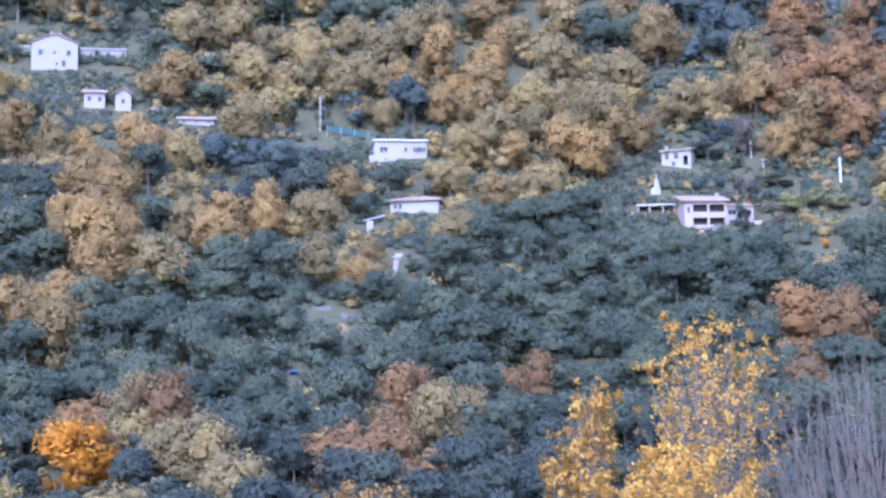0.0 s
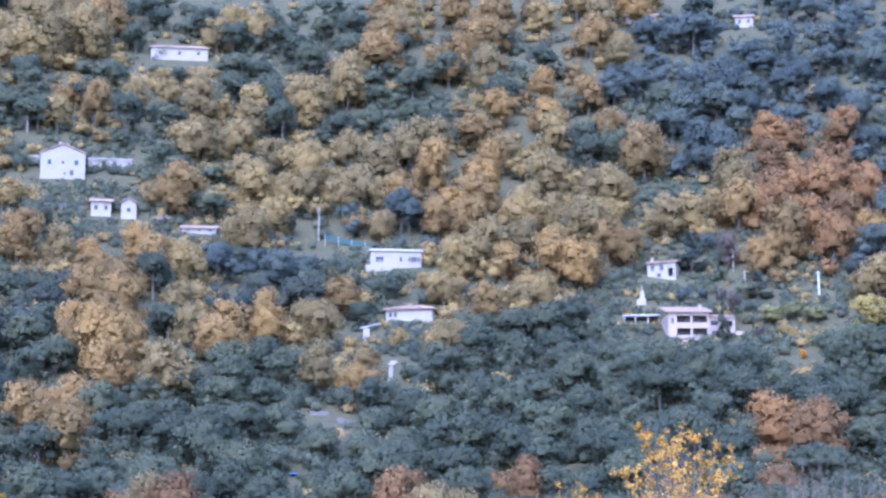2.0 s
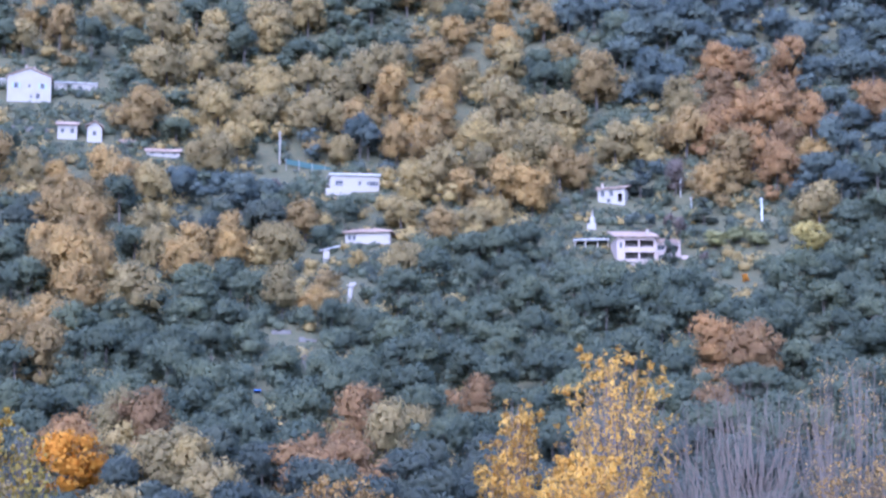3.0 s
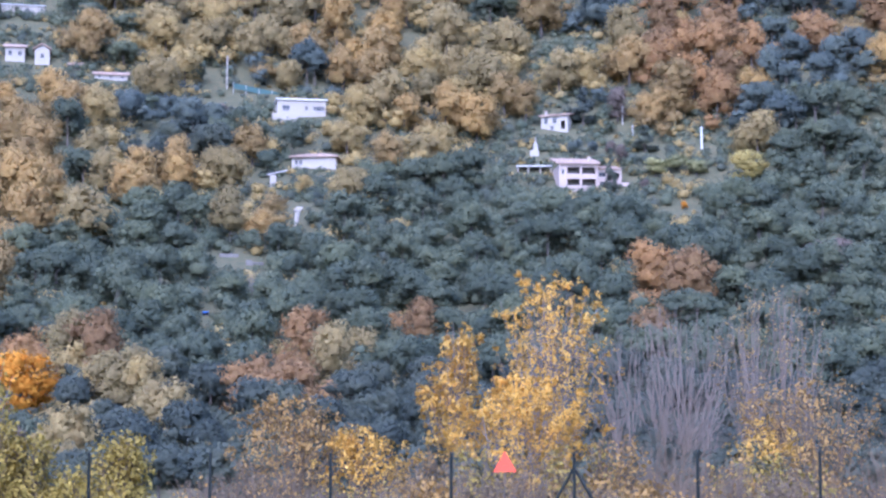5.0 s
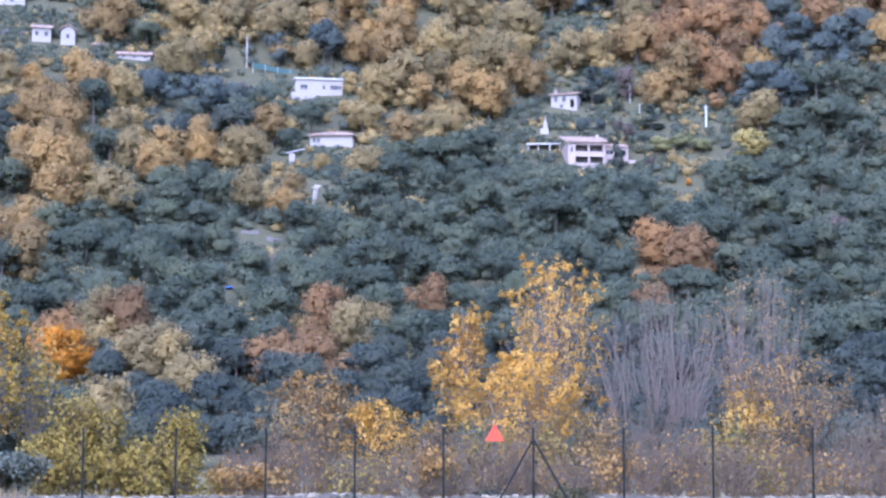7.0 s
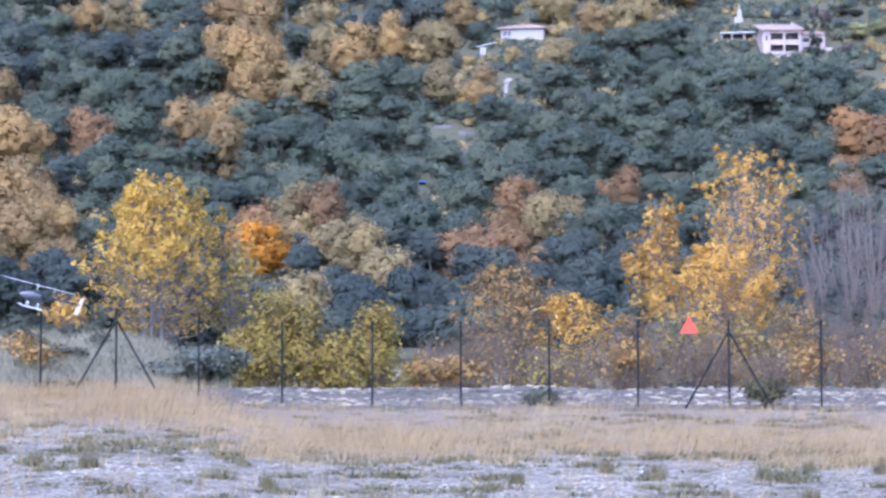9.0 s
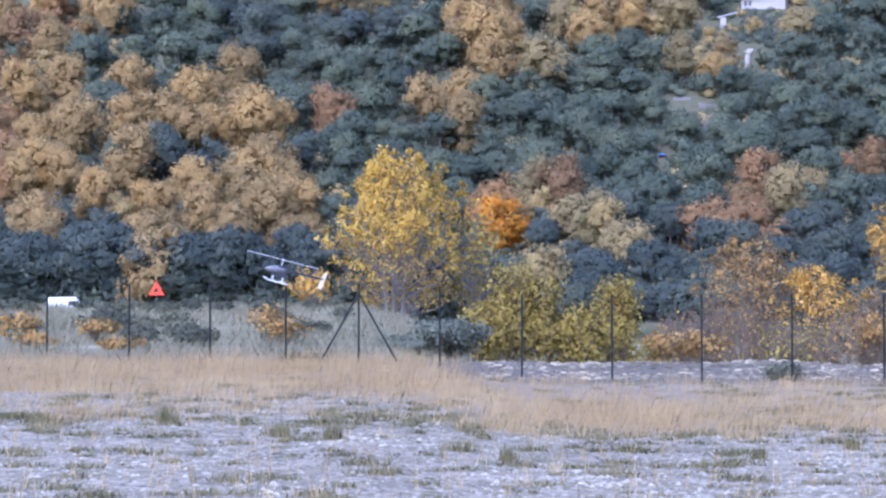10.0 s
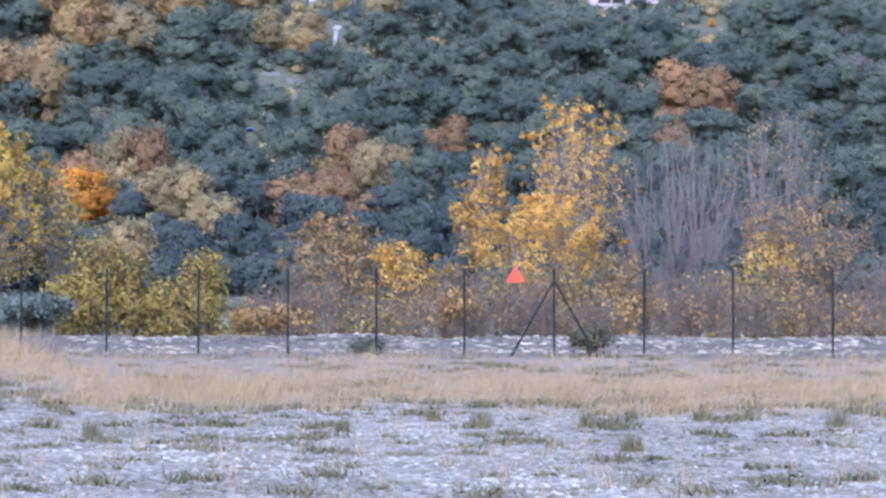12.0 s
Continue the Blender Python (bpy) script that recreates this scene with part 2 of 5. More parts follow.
def build_ground():
    g = Geo()
    azs = [-180 + 8 * i for i in range(17)] + [-44 + 0.5 * i for i in range(177)] + [52 + 8 * i for i in range(16)]
    ds = [0.0] + list(np.arange(2, 66, 0.8)) + list(np.arange(66, 170, 3)) + list(np.arange(170, 560, 6)) + [600, 680, 800, 1000, 1400, 2000, 3000, 4500]
    n = len(azs)
    for d in ds:
        for a in azs:
            x, y = d * math.sin(radians(a)), d * math.cos(radians(a))
            g.v.append(Vector((x, y, ground_z(x, y))))
    for i in range(len(ds) - 1):
        for j in range(n):
            k = (j + 1) % n
            g.f.append((i * n + j, i * n + k, (i + 1) * n + k, (i + 1) * n + j))
    m, nt, b = node_material("ground_surface", 0.95, 0, 0.15)
    tc = nt.nodes.new("ShaderNodeTexCoord")
    ln = nt.nodes.new("ShaderNodeVectorMath")
    ln.operation = "LENGTH"
    nt.links.new(tc.outputs["Object"], ln.inputs[0])
    # pale gravel near by, straw and gravel to the fence, leaf litter on the hill
    peb = nt.nodes.new("ShaderNodeTexVoronoi")
    peb.inputs["Scale"].default_value = 14
    nt.links.new(tc.outputs["Object"], peb.inputs["Vector"])
    pebble = ramp(nt, peb.outputs["Color"], [(0.0, (0.03, 0.026, 0.02)), (0.3, (0.175, 0.153, 0.114)), (1.0, (0.44, 0.387, 0.295))])
    dirt = ramp(nt, noise_node(nt, 0.9, 6), [(0.4, (0.115, 0.098, 0.062)), (0.55, (0.25, 0.217, 0.158))])
    gravel = mixed(nt, pebble, dirt, 0.3)
    litter = ramp(nt, noise_node(nt, 0.9, 9, rough=0.75), [(0.3, (0.065, 0.075, 0.05)), (0.5, (0.1, 0.1, 0.06)), (0.7, (0.15, 0.125, 0.075))])
    scrub = ramp(nt, noise_node(nt, 0.5, 6), [(0.3, (0.1, 0.11, 0.05)), (0.5, (0.2, 0.19, 0.11)), (0.7, (0.3, 0.27, 0.19))])

    def step(lo, hi):
        r = nt.nodes.new("ShaderNodeMapRange")
        r.inputs["From Min"].default_value, r.inputs["From Max"].default_value = lo, hi
        nt.links.new(ln.outputs["Value"], r.inputs["Value"])
        return r.outputs[0]
    # trodden straw in the grass band, which lies farther off on the west side
    straw = ramp(nt, noise_node(nt, 3.0, 6), [(0.3, (0.19, 0.15, 0.1)), (0.7, (0.29, 0.236, 0.168))])
    axes = nt.nodes.new("ShaderNodeSeparateXYZ")
    nt.links.new(tc.outputs["Object"], axes.inputs[0])
    west = nt.nodes.new("ShaderNodeMapRange")
    west.inputs["From Min"].default_value, west.inputs["From Max"].default_value = -3, -9
    nt.links.new(axes.outputs[0], west.inputs["Value"])

    def stretch(a, b, c, d):
        k = nt.nodes.new("ShaderNodeMath")
        k.operation = "MULTIPLY"
        nt.links.new(step(a, b), k.inputs[0])
        nt.links.new(step(d, c), k.inputs[1])
        return k.outputs[0]
    band = nt.nodes.new("ShaderNodeMix")
    nt.links.new(west.outputs[0], band.inputs[0])
    nt.links.new(stretch(26, 30, 43, 49), band.inputs[2])
    nt.links.new(stretch(33, 40, 57, 60), band.inputs[3])
    c = mixed(nt, gravel, straw, band.outputs[0])
    moss = ramp(nt, noise_node(nt, 1.3, 8, rough=0.7), [(0.5, (0, 0, 0)), (0.6, (0.85, 0.85, 0.85))])
    c = mixed(nt, c, (0.13, 0.118, 0.072), moss)
    c = mixed(nt, c, ramp(nt, noise_node(nt, 2.5, 6), [(0.35, (0.085, 0.073, 0.055)), (0.65, (0.15, 0.13, 0.1))]), step(47, 50))
    c = mixed(nt, c, scrub, step(60, 68))
    c = mixed(nt, c, litter, step(160, 200))
    nt.links.new(c, b.inputs["Base Color"])
    bumped(nt, b, peb.outputs["Distance"], 0.5, 0.02)
    ob = new("ground", g.mesh("ground", m, True))
    tagged(ob, "pale gravel field rising to a wooded hillside", "ground", kind="structure")


build_ground()


# ---- trees ----
def crown(rng, puffs, cards, leaf, flat=1.0, g=None, full=False):
    """Close foliage in the heart of each puff and loose sprigs over its shell; each puff is (centre, radius)."""
    g = g or Geo()
    total = sum(r * r for _, r in puffs)
    heart = sum((c * r for c, r in puffs), Vector()) / sum(r for _, r in puffs) - Vector((0, 0, 0.4))
    for c, r in puffs:
        if full:
            g.core(rng, c, r * 0.62, flat, heart)
        for _ in range(int(cards * r * r / total)):
            o = unit(rng)
            if o.z < -0.2 and rng.random() < 0.75:
                o.z = -o.z
            p = c + Vector((o.x * r, o.y * r, o.z * r * flat)) * (1.36 - 0.8 * rng.random() ** 0.9)
            nrm = (o + unit(rng) * 0.8).normalized()
            shade = (o * 0.4 + (p - heart).normalized() + Vector((0, 0, 0.25)) + unit(rng) * 0.3).normalized()
            g.chip(p, nrm, unit(rng), leaf * rng.uniform(0.6, 1.35), shade)
    return g


def trunk(rng, h, r, tops):
    g = Geo()
    lean = Vector((rng.uniform(-0.06, 0.06) * h, rng.uniform(-0.06, 0.06) * h, 0))
    pts = [Vector((0, 0, -0.6)), lean * 0.4 + Vector((0, 0, h * 0.35)), lean + Vector((0, 0, h * 0.75))]
    g.tube(pts[0], pts[1], r * 1.25, r * 0.85, 7)
    g.tube(pts[1], pts[2], r * 0.85, r * 0.4, 7)
    for c in tops:
        s = pts[1].lerp(pts[2], rng.uniform(0.0, 0.9))
        mid = s.lerp(c, 0.5) + Vector((0, 0, 0.2))
        g.tube(s, mid, r * 0.35, r * 0.22, 4)
        g.tube(mid, c, r * 0.22, r * 0.08, 4)
    return g


def oak_shape(seed, w=1.0):
    """A billowing round crown of many puffs that reaches low, 8 m high."""
    rng = random.Random(seed)
    puffs = []
    for i in range(18):
        a, q = rng.uniform(0, 6.28), rng.random() ** 0.4
        zz = rng.random()
        rad = 2.75 * q * math.sqrt(max(0.1, 1 - ((zz - 0.32) / 0.8) ** 2)) * w
        puffs.append((Vector((rad * math.cos(a), rad * math.sin(a), 1.2 + 5.6 * zz)), rng.uniform(0.7, 1.5)))
    puffs.append((Vector((0, 0, 3.7)), 2.3 * w))
    return crown(rng, puffs, 1800, 0.35, full=True), trunk(rng, 6.5, 0.2, [p for p, _ in puffs[:6]])


def pine_shape(seed):
    """A pine with a domed, lumpy crown on a bare lower stem, 8 m high."""
    rng = random.Random(seed)
    puffs = []
    wide, base = rng.uniform(2.3, 2.9), rng.uniform(3.4, 4.2)
    lop = Vector((rng.uniform(-0.5, 0.5), rng.uniform(-0.5, 0.5), 0))
    for i in range(14):
        o = unit(rng)
        o.z = abs(o.z) * 1.05 - 0.15
        k = rng.uniform(0.7, 1.0)
        puffs.append((lop * o.z + Vector((o.x * wide * k, o.y * wide * k, base + o.z * 2.7 * k)), rng.uniform(0.75, 1.35)))
    puffs.append((lop * 0.4 + Vector((0, 0, base + 0.7)), wide * 0.82))
    for i in range(4):
        a = rng.uniform(0, 6.28)
        puffs.append((Vector((1.6 * math.cos(a), 1.6 * math.sin(a), base - rng.uniform(0.8, 1.8))), rng.uniform(0.6, 0.95)))
    return crown(rng, puffs, 1800, 0.34, 0.8, full=True), trunk(rng, 7, 0.15, [p for p, _ in puffs[:8]])


def cone_shape(seed):
    """A narrow cypress or spruce, 8 m high."""
    rng = random.Random(seed)
    puffs = []
    for i in range(46):
        z = 0.2 + 7.2 * rng.random() ** 1.35
        rad = 1.5 * (1 - z / 8.2)
        a = rng.uniform(0, 6.28)
        puffs.append((Vector((rad * math.cos(a), rad * math.sin(a), z)), 0.3 + 0.5 * (1 - z / 8.2)))
    return crown(rng, puffs, 2300, 0.3, full=True), trunk(rng, 7, 0.16, [])


def template(name, shapes, leaf, bark, label, category):
    """The meshes are made once; the trees of a kind share them."""
    return [(c.mesh("crown", leaf), t.mesh("trunk", bark, True), name, label, category) for c, t in shapes]


oaks = [oak_shape(11 + i, (0.95, 1.1, 1.0, 1.2, 0.85)[i]) for i in range(5)]
pines = [pine_shape(31 + i) for i in range(7)]
cones = [cone_shape(51)]
KINDS = {
    "y": template("oak_tree", oaks, OAK_Y, BARK, "oak with olive yellow autumn leaves on the hillside", "tree"),
    "o": template("oak_tree", oaks, OAK_O, BARK, "oak with orange brown autumn leaves on the hillside", "tree"),
    "r": template("oak_tree", oaks, OAK_R, BARK, "oak with rust red autumn leaves on the hillside", "tree"),
    "p": template("pine_tree", pines, PINE, BARK, "green pine with a rounded crown on the hillside", "tree"),
    "d": template("evergreen_tree", pines[:5], HOLM, BARK, "dark bluish evergreen tree on the hillside", "tree"),
    "e": template("conifer_tree", pines[2:] + oaks[:1], HAZED_NEEDLES, BARK, "evergreen high on the slope with distance haze in its colour", "tree"),
    "b": template("bare_bush", oaks[:2], BARE, BARK, "grey brown leafless bush on the slope", "bush"),
    "f": template("orange_tree", oaks[:1], FIRE, BARK, "round tree with bright orange leaves below the pines", "tree"),
    "l": template("yellow_bush", oaks[:1], LEMON, BARK, "round lemon yellow bush near the houses", "bush"),
    "h": template("pale_shrub", oaks[1:3], PALE, BARK, "pale yellow green shrub beside the pink house", "bush"),
    "c": template("cypress_tree", cones, HOLM, BARK, "dark pointed conifer beside a house", "tree"),
}
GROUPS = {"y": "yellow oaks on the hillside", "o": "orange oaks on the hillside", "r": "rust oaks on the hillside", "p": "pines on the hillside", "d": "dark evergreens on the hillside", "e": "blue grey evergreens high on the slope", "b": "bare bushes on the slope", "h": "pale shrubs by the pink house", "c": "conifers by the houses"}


def plant(kind, pos, size, rng, tall=1.0):
    me_c, me_t, name, label, cat = rng.choice(KINDS[kind])
    ob = new(name)
    ob.matrix_basis = Matrix.LocRotScale(pos, Euler((0, 0, rng.uniform(0, 6.28))), (size, size, size * tall))
    tagged(ob, label, cat, GROUPS.get(kind, ""))
    part("crown", me_c, None, ob)
    part("trunk", me_t, None, ob)
    return ob


# Planting plan of the hillside: a column for each degree from -22, a row for each degree of height from 18 down.
# y, o, r: yellow, orange and rust oaks; p, d, e: pines, dark evergreens, evergreens tinted for far haze; b: bare
# bushes; a dot: open ground
PLAN = """
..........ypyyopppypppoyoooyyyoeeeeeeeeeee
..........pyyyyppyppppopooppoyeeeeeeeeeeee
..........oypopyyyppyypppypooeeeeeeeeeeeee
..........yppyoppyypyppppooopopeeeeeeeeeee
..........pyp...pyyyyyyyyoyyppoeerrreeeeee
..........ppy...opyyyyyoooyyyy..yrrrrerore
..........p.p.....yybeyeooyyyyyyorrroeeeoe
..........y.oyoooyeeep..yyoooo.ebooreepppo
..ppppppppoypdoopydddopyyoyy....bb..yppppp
ooropppddpdddpoopyooyy..ypppp.....yppppppp
rroppppddpppppooyppppyoppppppppppppppppppp
roopopoopppppoopppppppppppppppppppppppbppp
roopoooooprpppopppppppppppppppppprrppppppp
roopoddoodpppppppppppppppprpppppprpppppppp
rooooooooopppppryrpppprryppppppppppppppppp
doddoooooodddddddyyddrrrdddddddddddddddddd
dddddodddddddddbyddydddddddddddddddddddddd
dddddddddddddddddddddddddddddddddddddddddd
""".split()

# Sight lines kept open to the houses and poles: from, to (degrees across), lowest, highest
OPEN = [(-9.9, -6.4, 13.2, 14.4), (-7.6, -6.9, 12.1, 12.6), (-6.8, -6.2, 12.1, 12.6), (-5.1, -4.0, 11.75, 11.95), (12.2, 12.6, 8.0, 8.25), (13.8, 14.8, 9.2, 9.8), (11.4, 13.0, 9.15, 9.4), (9.3, 9.8, 10.8, 11.6), (-7.2, -5.8, 2.3, 3.4), (0.3, 1.7, 10.8, 11.4), (0.75, 2.2, 9.3, 9.8), (0.0, 0.75, 8.85, 9.15)]
OPEN += [(9.2, 9.8, 10.6, 11.7), (10.1, 10.4, 9.0, 10.0), (11.0, 11.6, 9.8, 10.4), (0.9, 1.2, 7.75, 8.35), (8.1, 9.2, 10.3, 11.2), (8.55, 11.0, 8.8, 9.75), (7.8, 8.4, 9.6, 10.3), (-1.5, -0.75, 11.2, 12.7), (-9.75, -9.3, 14.3, 15.0), (10.5, 10.9, 10.4, 11.1), (12.8, 13.2, 9.8, 10.6), (-1.0, 0.2, 11.45, 11.7), (7.4, 8.9, 9.2, 9.45), (-1.62, -1.48, 4.86, 5.0), (-6.3, -4.4, 16.6, 17.2), (11.0, 11.8, 17.4, 18.0), (-1.2, -0.1, 6.4, 6.65)]


OPEN = [(*q, on_ray((q[0] + q[1]) / 2, q[2])[1] + 2) for q in OPEN]


def hides(az, d, z0, z1, half):
    a = math.degrees(half / d)
    lo, hi = (math.degrees(math.atan2(z - EYE, d)) for z in (z0, z1))
    return any(d < q[4] and az + a > q[0] and az - a < q[1] and hi > q[2] and lo < q[3] for q in OPEN)


def plant_hill():
    rng = random.Random(5)
    low = {k: Geo() for k in "pdeyor"}
    for i, row in enumerate(PLAN):
        el = 18 - i
        for j in range(42):
            kind = row[j]
            if kind == "." and j < 9:
                continue
            n = 0 if kind == "." else 2 if rng.random() < {"d": 0.85, "e": 0.85, "p": 0.55}.get(kind, 0.35) else 1
            for _ in range(n):
                for attempt in range(5):
                    az = -22 + j + 0.5 + rng.uniform(-0.45, 0.45)
                    e = el + rng.uniform(-0.45, 0.45) - 0.12 * attempt
                    pos, d = on_ray(az, e, 5.0)
                    size = (0.85 + 0.3 * smooth(190, 350, d) + 0.25 * smooth(350, 500, d)) * rng.uniform(0.85, 1.25) * (1 - 0.16 * attempt)
                    if kind == "b":
                        size *= 0.6
                    if kind in "pde":
                        size *= 0.9
                    if not hides(az, d, pos.z, pos.z + 8 * size, 3.4 * size):
                        plant(kind, pos, size, rng, rng.uniform(0.9, 1.15))
                        break
            # low growth between the trees
            for _ in range(34 if kind == "." else 11):
                az = -22 + j + rng.uniform(-0.1, 1.1)
                pos, d = on_ray(az, el + rng.uniform(-0.6, 0.6), 1.5)
                r = rng.uniform(1.2, 2.2) if kind != "." else rng.uniform(0.7, 1.6)
                if hides(az, d, pos.z, pos.z + r * 1.5, r):
                    r = rng.uniform(0.35, 0.6)
                    if hides(az, d, pos.z + 0.4, pos.z + r * 1.5, r):
                        continue
                k = kind if kind in low else "p"
                if rng.random() < (0.3 if kind != "." else 0.5):
                    k = rng.choice("ppdpdy")
                crown(rng, [(pos + Vector((0, 0, r * 0.4)), r)], int(45 * r), 0.34, 0.85, low[k], True)
            for _ in range(30 if kind == "." else 8):
                az = -22 + j + rng.uniform(-0.1, 1.1)
                pos, d = on_ray(az, el + rng.uniform(-0.6, 0.6), 0.6)
                r = rng.uniform(0.4, 0.9)
                if not hides(az, d, pos.z + 0.3, pos.z + r * 1.4, r):
                    crown(rng, [(pos + Vector((0, 0, r * 0.4)), r)], 30, 0.34, 0.8, low[rng.choice("pppddpdy" if kind in "pde." else "pyyo")])
            # smaller trees that close the canopy
            for _ in range(0 if kind == "." else 2 + (rng.random() < 0.4)):
                az, e = -22 + j + rng.uniform(-0.1, 1.1), el + rng.uniform(-0.55, 0.55)
                pos, d = on_ray(az, e, 3.5)
                size = rng.uniform(0.7, 1.1) * (0.75 + 0.35 * smooth(190, 400, d))
                if hides(az, d, pos.z, pos.z + 5.5 * size, 2.6 * size):
                    size *= 0.5
                    if hides(az, d, pos.z, pos.z + 5.5 * size, 2.6 * size):
                        continue
                k = kind if kind in low else "p"
                if rng.random() < 0.12:
                    k = rng.choice("pyo" if k in "yor" else "p" + k + k + "y")
                puffs = [(pos + Vector((0, 0, 2.6 * size)), 2.1 * size)]
                for _ in range(6):
                    w = rng.uniform(0, 6.28)
                    puffs.append((pos + Vector((1.7 * math.cos(w), 1.7 * math.sin(w), rng.uniform(1.4, 4.4))) * size, rng.uniform(0.7, 1.2) * size))
                crown(rng, puffs, 300, 0.34, 0.85, low[k], True)
    mats = {"p": PINE, "d": HOLM, "e": HAZED_NEEDLES, "y": OAK_Y, "o": OAK_O, "r": OAK_R}
    for k, g in low.items():
        tagged(new("undergrowth", g.mesh("undergrowth", mats[k])), "dense low scrub between the trees of the hillside", "undergrowth", kind="stuff")


plant_hill()


def lone(kind, az, el, width, height, seed=1):
    """A single tree or bush whose foot is seen at az, el; width and height in metres."""
    pos, d = on_ray(az, el, 0)
    rng = random.Random(seed)
    ob = plant(kind, pos, 1, rng)
    base = 3.2 if kind == "c" else 7.2
    ob.scale = (width / base, width / base, height / 8.0)
    return ob


lone("f", -6.5, 1.85, 8.2, 7.4)
lone("f", 12.4, 7.95, 1.7, 1.6, 4)
lone("l", 14.3, 8.7, 8.6, 6.0)
lone("c", 9.5, 10.5, 4.6, 8.2)
lone("c", 10.27, 8.5, 2.3, 8.8, 2)
lone("c", 11.3, 9.7, 4.2, 5.4, 3)
for q, e in enumerate((11.6, 12.2, 12.8)):
    lone("h", e, 8.95 + 0.1 * (q % 2), 5.5, 3.6, q)


# ---- trees behind the fence ----
def branching(rng, g, fine, tips, p, way, length, r, depth, spread, up):
    bend = (way + unit(rng) * 0.18).normalized()
    mid = p + way * length * 0.5
    q = mid + bend * length * 0.5
    sides = 5 if depth > 4 else 3
    wood = g if depth > 2 else fine
    wood.tube(p, mid, r, r * 0.85, sides)
    wood.tube(mid, q, r * 0.85, r * 0.68, sides)
    tips.append((q, depth))
    if depth == 0:
        return
    for i in range(3 if rng.random() < 0.5 else 2):
        w = (bend + unit(rng) * spread + Vector((0, 0, up))).normalized()
        branching(rng, g, fine, tips, q, w, length * rng.uniform(0.68, 0.95), r * 0.64, depth - 1, spread, up)


def leafy_tree(name, az, d, top, width, leaf, bark, label, leaves=4000, size=0.14, stems=3, depth=5, low=0.25, dense=0.6, seed=1, cat="tree", group="", spread=0.5, up=0.3, thick=0.035, fan=0.45):
    """A tree with forking stems and single leaves; top: degrees above level; width in metres; dense: share of the leaves in the upper part."""
    rng = random.Random(seed)
    base = at(az, d)
    h = EYE + d * math.tan(radians(top)) - base.z
    g, fine, tips = Geo(), Geo(), []
    for s in range(stems):
        w = Vector((rng.uniform(-1, 1) * fan, rng.uniform(-1, 1) * fan, 1)).normalized()
        tall = 1.0 if s < 4 else rng.uniform(0.35, 1.0)
        w = (w + unit(rng) * (1 - tall) * 0.6 + Vector((0, 0, 0.3))).normalized()
        branching(rng, g, fine, tips, Vector((rng.uniform(-0.1, 0.1), rng.uniform(-0.1, 0.1), -0.3)), w, 0.8 * tall, thick * tall, depth if tall > 0.6 else depth - 1, spread, up)
    zs = float(np.percentile([v.z for v in fine.v], 99.2))
    xs = float(np.percentile([math.hypot(v.x, v.y) for v in fine.v], 96))
    fx, fz = width * 0.5 / xs, h / zs
    for w in (g, fine):
        w.v = [Vector((v.x * fx, v.y * fx, v.z * fz)) for v in w.v]
    ob = new(name)
    ob.location = base
    tagged(ob, label, cat, group)
    part("trunk", g, bark, ob)
    tagged(part("branch", fine, bark, ob), "mesh of fine grey branches", kind="stuff")
    if leaves:
        c = Geo()
        ends = [Vector((q.x * fx, q.y * fx, q.z * fz)) for q, k in tips if k <= 3 and q.z * fz > low * h]
        upper = [e for e in ends if e.z > h * 0.62] or ends
        for _ in range(leaves):
            e = rng.choice(upper if rng.random() < dense else ends)
            p = e + unit(rng) * rng.uniform(0.05, 0.5) * max(0.6, width / 9)
            out = (Vector((p.x, p.y, (p.z - h * 0.5) * 0.7)).normalized() + unit(rng) * 0.6 + Vector((0, 0, 0.3))).normalized()
            s = size * rng.uniform(0.7, 1.4)
            c.card(p, unit(rng), unit(rng), s, s * 1.3, out)
        part("crown", c, leaf, ob)
    return ob


for az, low_el, top in ((4.22, 5.55, 6.4), (-0.12, 5.0, 6.05)):
    leafy_tree("dead_tree", az, on_ray(az, low_el)[1], top, 2.6, POPLAR, PALE_BARK, "pale leafless snag among the pines", 0, 0.1, 1, 4, 0.3, 0.5, int(top * 100), "tree", "snags among the pines", thick=0.07)


